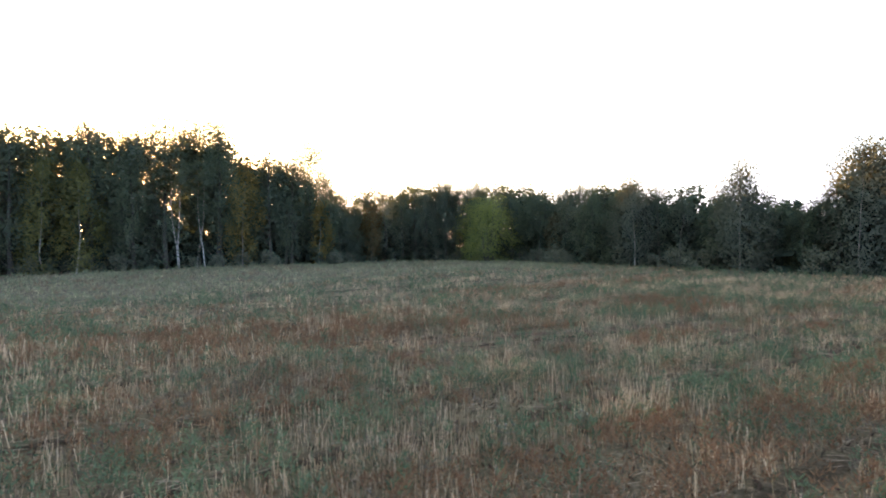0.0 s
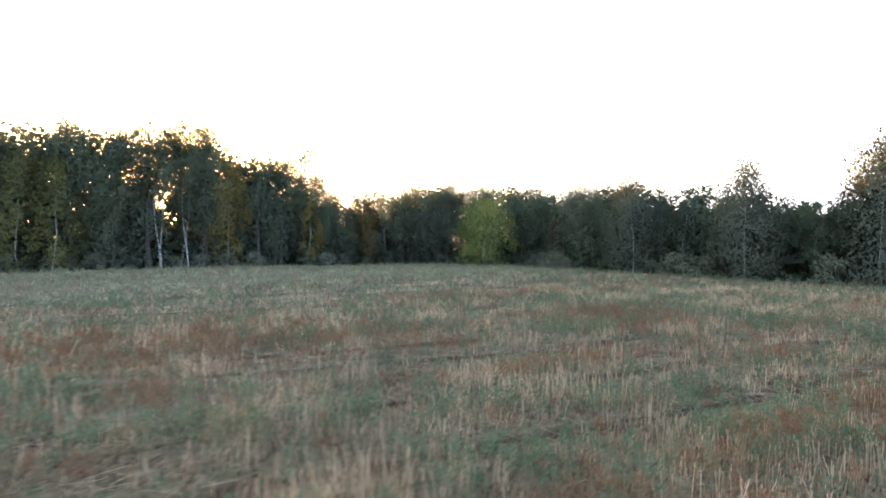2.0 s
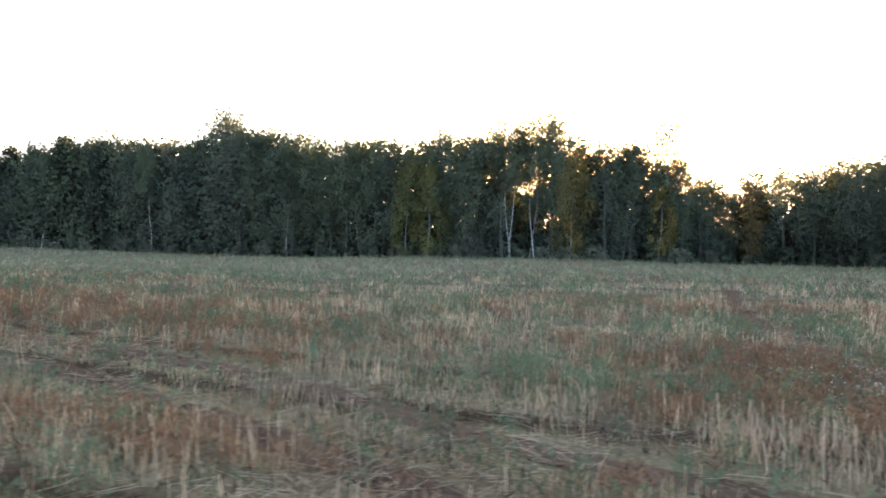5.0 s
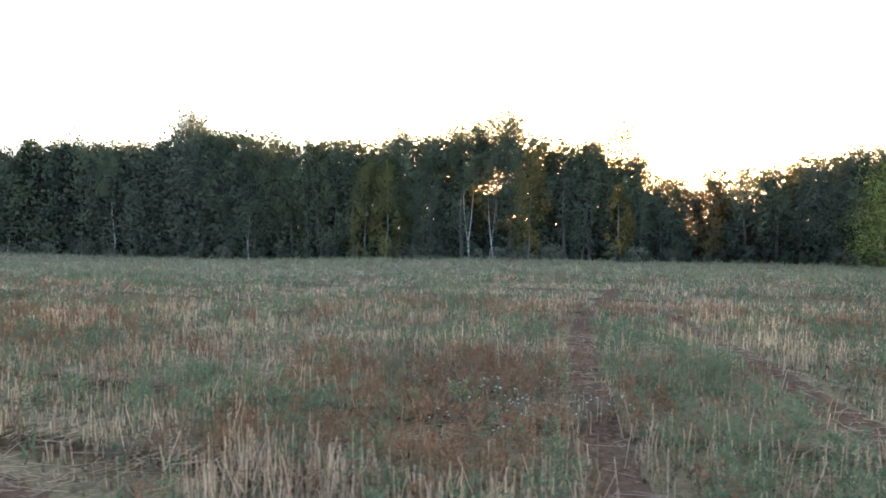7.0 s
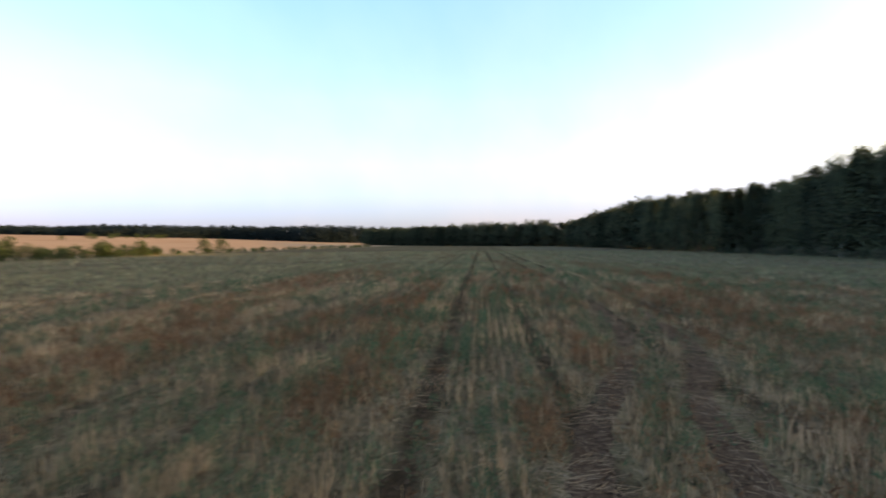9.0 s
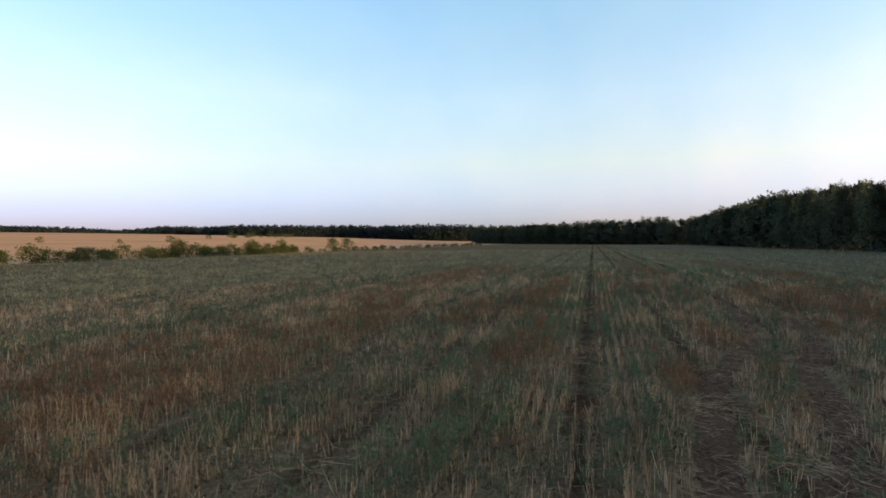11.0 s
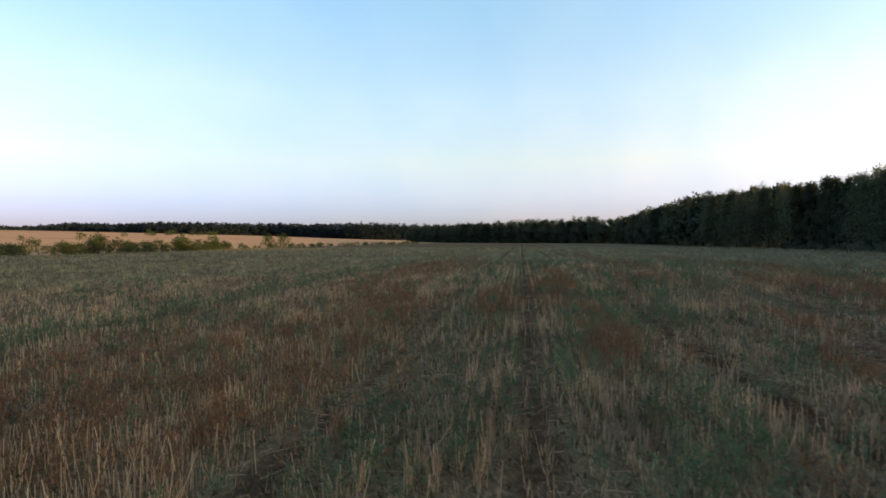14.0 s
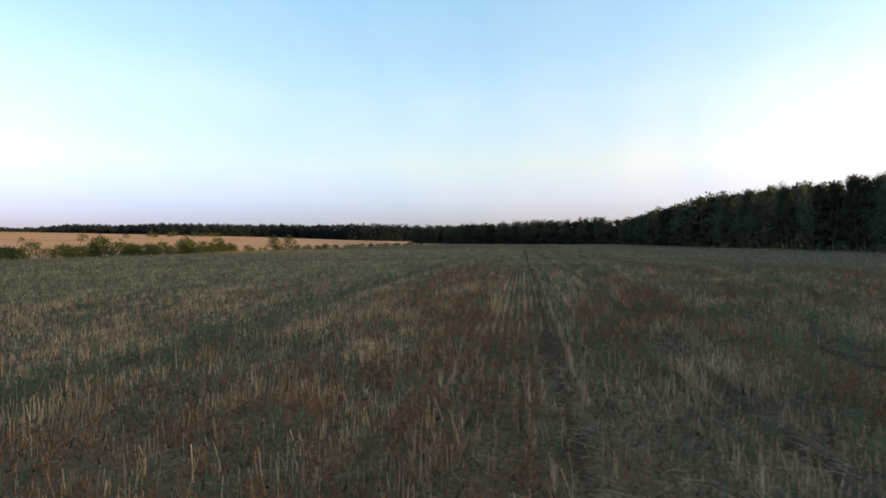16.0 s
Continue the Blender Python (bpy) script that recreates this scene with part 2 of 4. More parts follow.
MAT = blade_material("low_undergrowth", [(0.039, 0.023, 0.017), (0.094, 0.052, 0.040), (0.052, 0.054, 0.036), (0.150, 0.093, 0.075), (0.070, 0.035, 0.027), (0.107, 0.065, 0.052), (0.208, 0.138, 0.112)], 0.2, 0.5)
LITTER = blade_material("fallen_straw", [(0.224, 0.142, 0.103), (0.413, 0.275, 0.206), (0.310, 0.202, 0.150)], 0.1, 0.3)
PETAL = blade_material("white_petals", [(0.62, 0.61, 0.55), (0.7, 0.68, 0.61)], 0.2, 0.0)
YELLOW = blade_material("yellow_florets", [(0.340, 0.260, 0.070), (0.380, 0.310, 0.100)], 0.2, 0.0)
LEAF_DARK = foliage_material("dark_leaves", [(0.080, 0.117, 0.087), (0.093, 0.139, 0.101), (0.111, 0.152, 0.113), (0.121, 0.152, 0.102)], 0.45)
LEAF_MID = foliage_material("birch_leaves", [(0.103, 0.147, 0.101), (0.124, 0.172, 0.114), (0.139, 0.178, 0.111), (0.112, 0.162, 0.119)], 0.45)
LEAF_GREY = foliage_material("grey_green_leaves", [(0.138, 0.170, 0.130), (0.160, 0.193, 0.145), (0.180, 0.207, 0.154)], 0.45)
LEAF_YELLOW = foliage_material("yellowing_leaves", [(0.299, 0.206, 0.081), (0.347, 0.238, 0.094), (0.248, 0.189, 0.081), (0.368, 0.250, 0.098)], 0.5, 0.3)
LEAF_OLIVE = foliage_material("olive_birch_leaves", [(0.184, 0.177, 0.076), (0.209, 0.197, 0.080), (0.166, 0.171, 0.077)], 0.45)
LEAF_PALE = foliage_material("pale_ochre_leaves", [(0.395, 0.249, 0.094), (0.310, 0.219, 0.086), (0.226, 0.184, 0.073)], 0.5, 0.3)
LEAF_WEEP = foliage_material("dusky_birch_leaves", [(0.104, 0.126, 0.101), (0.121, 0.144, 0.114), (0.134, 0.153, 0.121)], 0.4)
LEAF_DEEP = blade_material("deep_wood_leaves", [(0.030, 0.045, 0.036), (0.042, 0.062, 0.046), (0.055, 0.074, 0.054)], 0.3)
LEAF_HEDGE = blade_material("hedge_leaves", [(0.036, 0.058, 0.028), (0.053, 0.078, 0.036), (0.068, 0.094, 0.044)], 0.3)
LEAF_SAGE = blade_material("sage_grey_leaves", [(0.110, 0.125, 0.095), (0.145, 0.155, 0.120), (0.125, 0.120, 0.085)], 0.25)
# the blue of distance haze is put into these leaf colours
LEAF_FAR_HAZE = blade_material("hazed_far_leaves", [(0.012, 0.024, 0.031), (0.020, 0.035, 0.040), (0.027, 0.044, 0.046)], 0.45)
LEAF_LIME = foliage_material("fresh_green_leaves", [(0.250, 0.290, 0.097), (0.280, 0.319, 0.109), (0.231, 0.272, 0.096)], 0.4, 0.3)
LEAF_RUST = foliage_material("rusty_leaves", [(0.129, 0.081, 0.039), (0.093, 0.074, 0.045), (0.164, 0.108, 0.045)], 0.35)
NEEDLE = foliage_material("pine_needles", [(0.043, 0.070, 0.053), (0.052, 0.083, 0.060), (0.062, 0.089, 0.064)], 0.45)
BIRCH_BARK = bark_material("birch_bark", (0.27, 0.255, 0.235), (0.05, 0.043, 0.04), 3.0, (1, 1, 0.35))
WHITE_BARK = bark_material("white_birch_bark", (0.34, 0.325, 0.305), (0.10, 0.09, 0.08), 2.0, (1, 1, 0.3))
GREY_BARK = bark_material("grey_bark", (0.07, 0.06, 0.048), (0.03, 0.025, 0.02), 8.0, (0.4, 0.4, 2.0))


# ---- the lie of the land ----
def smooth(a):
    a = np.clip(a, 0, 1)
    return a * a * (3 - 2 * a)


HEDGE_A, HEDGE_DIR, HEDGE_OUT = np.array((3.0, -64.5)), np.array((-0.857, -0.515)), np.array((0.515, -0.857))


def height(x, y):
    x, y = np.asarray(x, float), np.asarray(y, float)
    z = 0.62 * smooth((y - 12) / 30) * smooth((x + 45) / 30)
    z = z + 0.28 * np.exp(-((x + 9) ** 2 + (y - 4) ** 2) / 130)
    u = (x - HEDGE_A[0]) * HEDGE_OUT[0] + (y - HEDGE_A[1]) * HEDGE_OUT[1]
    z = z + 13.0 * smooth(u / 520)
    z = z + 0.05 * np.sin(x * 0.31 + 1.3) * np.sin(y * 0.27) + 0.02 * np.sin(x * 1.1) * np.sin(y * 0.9 + 2)
    return z


def mesh_from(name, verts, faces, materials, sizes=None, index=None, flat=True):
    """A mesh from arrays: verts (n, 3) and faces (m, k)."""
    me = bpy.data.meshes.new(name)
    verts, faces = np.asarray(verts, np.float32), np.asarray(faces, np.int32)
    k = faces.shape[1]
    me.vertices.add(len(verts))
    me.vertices.foreach_set("co", verts.ravel())
    me.loops.add(faces.size)
    me.loops.foreach_set("vertex_index", faces.ravel())
    me.polygons.add(len(faces))
    me.polygons.foreach_set("loop_start", np.arange(0, faces.size, k, dtype=np.int32))
    me.polygons.foreach_set("use_smooth", np.full(len(faces), not flat))
    for m in materials if isinstance(materials, (list, tuple)) else [materials]:
        me.materials.append(m)
    if index is not None:
        me.polygons.foreach_set("material_index", np.asarray(index, np.int32))
    me.update(calc_edges=True)
    return me


def build_ground():
    far = [80, 170, 300, 480, 720, 1050, 1500, 2100, 2900]
    axis = np.concatenate([[-340 - v for v in far[::-1]], np.arange(-340, -40, 5.0), np.arange(-40, 80, 1.5), np.arange(80, 340.1, 5.0), [340 + v for v in far]])
    gx, gy = np.meshgrid(axis, axis)
    n = len(axis)
    verts = np.stack([gx.ravel(), gy.ravel(), height(gx, gy).ravel()], 1)
    i = np.arange(n - 1)
    a = (i[None, :] + i[:, None] * n).ravel()
    faces = np.stack([a, a + 1, a + n + 1, a + n], 1)
    c = verts[faces].mean(1)
    u = (c[:, :2] - HEDGE_A) @ HEDGE_OUT
    s = (c[:, :2] - HEDGE_A) @ HEDGE_DIR
    gold = (u > 3) & (s > -500)
    ob = new("ground", mesh_from("ground", verts, faces, [SOIL, GOLD], index=gold.astype(int), flat=False))
    return tagged(ob, "harvested field of brown soil with a ripe golden field beyond", "ground", kind="structure")


build_ground()

# ---- stubble: wheel tracks, patches of rust and green ----
ROW = np.array((-math.sin(radians(ROW_YAW)), math.cos(radians(ROW_YAW))))
ACROSS = np.array((math.cos(radians(ROW_YAW)), math.sin(radians(ROW_YAW))))
TRACK_STARTS = {2.3: -17.5, 5.0: -16.0, 6.9: -12.5, 9.45: -9.5, 11.1: -9.8, 19.1: -4.0}   # where they leave the headland
BENT_TRACKS = [
    [(-1.6, 10.1), (-0.7, 10.6), (2.5, 12.4), (4.7, 13.15), (6.6, 13.6), (9.5, 14.2), (12.7, 15.4), (18, 18.2)],
    [(-1.5, 11.5), (-0.6, 12.0), (3.2, 14.0), (5.4, 14.65), (7.4, 14.9), (10.3, 16.0), (12.7, 16.6), (18, 20.6)],
    [(12.6, 16.2), (10.4, 18.6), (9.3, 20.0), (8.4, 21.1), (6.9, 23.1), (5.6, 25.1), (2.5, 31.7)],
    [(14.6, 17.6), (11.8, 20.7), (10.6, 22.2), (9.6, 23.5), (7.7, 25.6), (5.7, 27.6)],
]
# rust-brown patches: place along and across the rows, half length, half width
RUST_PATCHES = [(-4.5, 12.7, 5.0, 2.1), (-16.6, 18.9, 3.6, 0.9), (-17.2, 11.9, 1.7, 1.5), (-16.9, 10.2, 1.6, 0.6), (-6.2, 2.5, 2.6, 0.8), (-16.0, 6.7, 1.6, 0.45), (1.6, 19.4, 5.0, 0.6), (-24.0, 18.2, 2.0, 0.6),
                (-18.0, -1.2, 3.6, 1.3), (-11.0, -1.6, 5.0, 1.2), (-1.0, -2.6, 8.0, 1.3), (12.0, -3.4, 12.0, 1.2), (-16.0, -3.2, 3.0, 0.6), (-13.4, 3.7, 2.6, 0.5), (-9.0, 1.4, 2.4, 0.4), (-3.0, 3.6, 7.0, 0.4),
                (-7.0, 14.4, 2.4, 0.6), (-12.0, 7.9, 1.6, 0.35), (-17.6, 13.4, 0.9, 0.7), (-9.6, 10.6, 1.6, 0.5), (22.0, 8.5, 16.0, 1.0), (18.0, 15.5, 14.0, 1.2), (-5.0, 16.6, 2.4, 0.4), (-1.4, 7.0, 1.8, 0.5)]


def bent_lanes(p):
    left = np.ones(len(p))
    wob = 0.06 * np.sin(p @ ROW * 0.9) + 0.04 * np.sin(p @ ROW * 2.3 + 1)
    for line in BENT_TRACKS:
        d = np.full(len(p), 1e9)
        for (x0, y0), (x1, y1) in zip(line, line[1:]):
            e = np.array((x1 - x0, y1 - y0))
            k = np.clip(((p - (x0, y0)) @ e) / (e @ e), 0, 1)
            d = np.minimum(d, np.linalg.norm(p - (x0, y0) - k[:, None] * e, axis=1))
        left = np.minimum(left, smooth((d + wob - 0.2) / 0.22))
    return left


def lanes(p):
    """How much of the crop is left standing at each place: 0 in a wheel track, 1 beside it."""
    u, v = p @ ROW, p @ ACROSS
    left = bent_lanes(p)
    wob = 0.05 * np.sin(p @ ROW * 0.9) + 0.03 * np.sin(p @ ROW * 2.3 + 1)
    ragged = 0.55 + 0.5 * waves(p, 47, 0.9)
    for at, half in STRAIGHT_TRACKS:
        left = np.minimum(left, np.maximum((0.1 if 4 < at < 8 else 0.02) + (0.9 if 4 < at < 8 else 0.98) * smooth((np.abs(v + wob - at) - half * ragged) / 0.1), (0.6 if at < 8 else 1.0) * smooth((TRACK_STARTS.get(at, -60.0) - u) / 2)))
    return left


def waves(p, seed, size):
    """Smooth patchiness between 0 and 1."""
    r = np.random.default_rng(seed)
    out = np.zeros(len(p))
    for k in range(7):
        a, f = r.uniform(0, 6.283), r.uniform(0.6, 1.7) * 6.283 / size
        out += np.sin(p @ np.array((math.cos(a), math.sin(a))) * f + r.uniform(0, 6.283))
    return 1 / (1 + np.exp(-1.3 * out))


def drawn(p):
    """The field's own coordinates, drawn together along the rows, so that patches grow long that way."""
    return np.stack([p @ ROW * 0.1, p @ ACROSS], 1)


def rusty(p):
    out = np.maximum(0, waves(drawn(p), 11, 3.4) * waves(p, 12, 1.6) * 1.7 - 0.75) * 0.8 * (0.25 + 0.75 * smooth((p @ ACROSS + 11) / 5))
    rough = (0.25 + 1.25 * waves(p, 13, 1.3)) * (0.7 + 0.3 * smooth(p @ ACROSS / 3))
    for u, v, a, b in RUST_PATCHES:
        d = (((p @ ROW - u) / a) ** 2 + ((p @ ACROSS - v) / b) ** 2) / 1.5
        out = np.maximum(out, 1.2 * rough * np.exp(-d ** 1.5))
    return np.clip(out, 0, 1)


def near_view(p):
    """Distance from the ground that the camera passes close by."""
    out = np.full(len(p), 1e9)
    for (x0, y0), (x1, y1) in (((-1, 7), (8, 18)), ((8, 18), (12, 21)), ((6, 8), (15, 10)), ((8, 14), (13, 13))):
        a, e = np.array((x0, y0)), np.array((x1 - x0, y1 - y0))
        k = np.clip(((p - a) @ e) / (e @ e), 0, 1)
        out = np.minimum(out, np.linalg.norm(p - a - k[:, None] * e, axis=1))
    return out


WOOD_EDGE = [(-306, -301), (-248, -171), (-234.3, -90.1), (-21.6, 50.8), (-11.5, 57.8), (-6.0, 66.0), (3.0, 71.0), (11.0, 62.0), (13.5, 48.0), (17.0, 38.0), (21.5, 31.5), (30.0, 26.0), (60.0, 18.0), (110, 4)]


def inside_wood(p):
    """True beyond the wood's edge."""
    poly = WOOD_EDGE + [(300, 300), (-500, 300), (-500, -301)]
    odd = np.zeros(len(p), bool)
    for (x0, y0), (x1, y1) in zip(poly, poly[1:] + poly[:1]):
        if y0 == y1:
            continue
        c = ((y0 > p[:, 1]) != (y1 > p[:, 1])) & (p[:, 0] < (x1 - x0) * (p[:, 1] - y0) / (y1 - y0) + x0)
        odd ^= c
    return odd


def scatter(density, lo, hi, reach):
    """Random places in the ring of the field between lo and hi metres from the camera's near ground."""
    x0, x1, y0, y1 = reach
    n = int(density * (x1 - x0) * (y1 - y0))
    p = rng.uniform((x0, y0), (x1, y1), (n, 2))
    d = near_view(p)
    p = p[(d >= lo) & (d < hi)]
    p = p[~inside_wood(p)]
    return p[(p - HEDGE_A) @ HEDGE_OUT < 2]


ROW_GAP = 0.17   # between the drilled rows


def in_rows(p, gap, loose):
    v = np.round(p @ ACROSS / gap) * gap + rng.normal(0, loose, len(p))
    return (p @ ROW)[:, None] * ROW + v[:, None] * ACROSS


def row_strength(p, seed):
    """Some rows came up thick and some thin, changing slowly along their length: 0 to 1."""
    k = np.round(p @ ACROSS / ROW_GAP)
    own = np.sin(k * 12.9898 + seed) * 43758.5453
    own -= np.floor(own)
    return np.clip(0.5 + 0.8 * (own - 0.5) + 0.35 * np.sin(p @ ROW * (0.5 + 0.5 * own) + 40 * own), 0, 1)


def blades(p, tall, wide, lean, sides=1, tip=0.6, foot=0.0):
    """Standing stalks: sides=1 gives a flat blade, 3 a three-sided stem. Returns verts and faces."""
    n = len(p)
    base = np.column_stack([p, height(p[:, 0], p[:, 1]) - 0.01 + foot])
    way = rng.uniform(0, 6.283, n)
    off = np.column_stack([np.cos(way), np.sin(way)]) * (np.abs(rng.normal(0, 1, n)) * lean * tall)[:, None]
    top = base + np.column_stack([off, tall])
    yaw = rng.uniform(0, 6.283, n)
    w = np.broadcast_to(wide, n)
    if sides == 0:
        s = np.column_stack([np.cos(yaw) * w, np.sin(yaw) * w, np.zeros(n)]) * 0.6
        return np.stack([base - s, base + s, top], 1).reshape(-1, 3), np.arange(n * 3).reshape(n, 3)
    if sides == 1:
        s = np.column_stack([np.cos(yaw) * w, np.sin(yaw) * w, np.zeros(n)]) / 2
        v = np.stack([base - s, base + s, top + s * tip, top - s * tip], 1)
        f = np.arange(n * 4).reshape(n, 4)
        return v.reshape(-1, 3), f
    ring = []
    for k in range(3):
        a = yaw + k * 2.0944
        ring.append(np.column_stack([np.cos(a) * w, np.sin(a) * w, np.zeros(n)]) / 2)
    v = np.stack([base + r for r in ring] + [top + r * tip for r in ring], 1)
    i = np.arange(n)[:, None] * 6
    f = np.concatenate([i + np.array([k, (k + 1) % 3, (k + 1) % 3 + 3, k + 3]) for k in range(3)])
    return v.reshape(-1, 3), f


def joined(pieces):
    vs, fs, n = [], [], 0
    for v, f in pieces:
        vs.append(v)
        fs.append(f + n)
        n += len(v)
    return np.concatenate(vs), np.concatenate(fs)


def tufts(p, count, spread, tall, wide, lean, pointed=False):
    """Bunches of flat leaves round each place."""
    q = np.repeat(p, count, 0) + rng.normal(0, spread, (len(p) * count, 2))
    t = np.repeat(tall, count) * rng.uniform(0.5, 1.1, len(q))
    return blades(q, t, wide * rng.uniform(0.6, 1.3, len(q)), lean, 0 if pointed else 1, 0.35)


def bushes(p, tall, wide, leaves, leaf, slim=0.14):
    """Small leafy plants: pointed leaves set up a stem, widest at a third of its height."""
    n = len(p) * leaves
    t = np.repeat(tall, leaves)
    k = rng.random(n) ** 0.8
    a = rng.uniform(0, 6.283, n)
    r = np.repeat(wide, leaves) * (0.25 + 0.75 * np.sin(np.pi * np.minimum(1, 0.25 + 0.75 * k))) * np.sqrt(rng.random(n))
    q = np.repeat(p, leaves, 0)
    lean = np.repeat(rng.normal(0, 0.12, (len(p), 2)), leaves, 0) * (t * k)[:, None]
    c = np.column_stack([q + np.column_stack([np.cos(a), np.sin(a)]) * r[:, None] + lean, height(q[:, 0], q[:, 1]) + t * k])
    way = np.column_stack([np.cos(a) * 0.75, np.sin(a) * 0.75, rng.uniform(0.4, 1.8, n)]) + rng.normal(0, 0.25, (n, 3))
    way /= np.linalg.norm(way, axis=1)[:, None]
    side = np.cross(way, rng.normal(0, 1, (n, 3)))
    side /= np.linalg.norm(side, axis=1)[:, None] + 1e-9
    z = (leaf * rng.uniform(0.6, 1.4, n))[:, None]
    v = np.stack([c - side * z * slim, c + side * z * slim, c + way * z], 1)
    return v.reshape(-1, 3), np.arange(n * 3).reshape(n, 3)


def lying(q, wide, low, high):
    """Straws lying about on the soil."""
    n = len(q)
    a = np.where(rng.random(n) < 0.4, 2.6 * waves(q, 45, 2.0) + rng.normal(0, 0.6, n), rng.uniform(0, 6.283, n))
    length = rng.choice((0.05, 0.08, 0.12, 0.2, 0.32), n) * rng.uniform(0.7, 1.2, n)
    d = np.column_stack([np.cos(a), np.sin(a)]) * length[:, None]
    s = np.column_stack([-np.sin(a), np.cos(a)]) * wide
    z0 = height(q[:, 0], q[:, 1]) + rng.uniform(low, high, n)
    z1 = height(q[:, 0] + d[:, 0], q[:, 1] + d[:, 1]) + rng.uniform(low, high, n)
    v = np.stack([np.column_stack([q - s, z0]), np.column_stack([q + s, z0 + 0.003]), np.column_stack([q + d + s, z1 + 0.003]), np.column_stack([q + d - s, z1])], 1)
    return v.reshape(-1, 3), np.arange(n * 4).reshape(n, 4)


def weedy(p):
    """The overgrown old track beyond the rust-brown strip: a dense line of green weeds."""
    v = p @ ACROSS + 0.12 * np.sin(p @ ROW * 0.7)
    return np.exp(-((v + 6.3) / 0.36) ** 4) + 0.4 * np.exp(-((v + 9.6) / 0.3) ** 4)


LUSH_STRIP = [(13.6, 16.9), (11.1, 19.7), (9.0, 22.3), (7.3, 24.4)]


def lush(p):
    """The strip of tall green weeds between two bent wheel tracks."""
    d = np.full(len(p), 1e9)
    for (x0, y0), (x1, y1) in zip(LUSH_STRIP, LUSH_STRIP[1:]):
        e = np.array((x1 - x0, y1 - y0))
        k = np.clip(((p - (x0, y0)) @ e) / (e @ e), 0, 1)
        d = np.minimum(d, np.linalg.norm(p - (x0, y0) - k[:, None] * e, axis=1))
    return np.exp(-(d / 0.75) ** 4)


def strewn(p):
    """How far the soil lies open under loose straw, beside the bent tracks and on the headland."""
    u, v = p @ ROW, p @ ACROSS
    open_soil = smooth((waves(p, 51, 1.7) * waves(p, 52, 4.5) - 0.22) / 0.2)
    return np.clip(open_soil * (0.4 + 0.6 * np.exp(-((u + 15) / 7) ** 2 - ((v - 9) / 8) ** 2)), 0, 1)


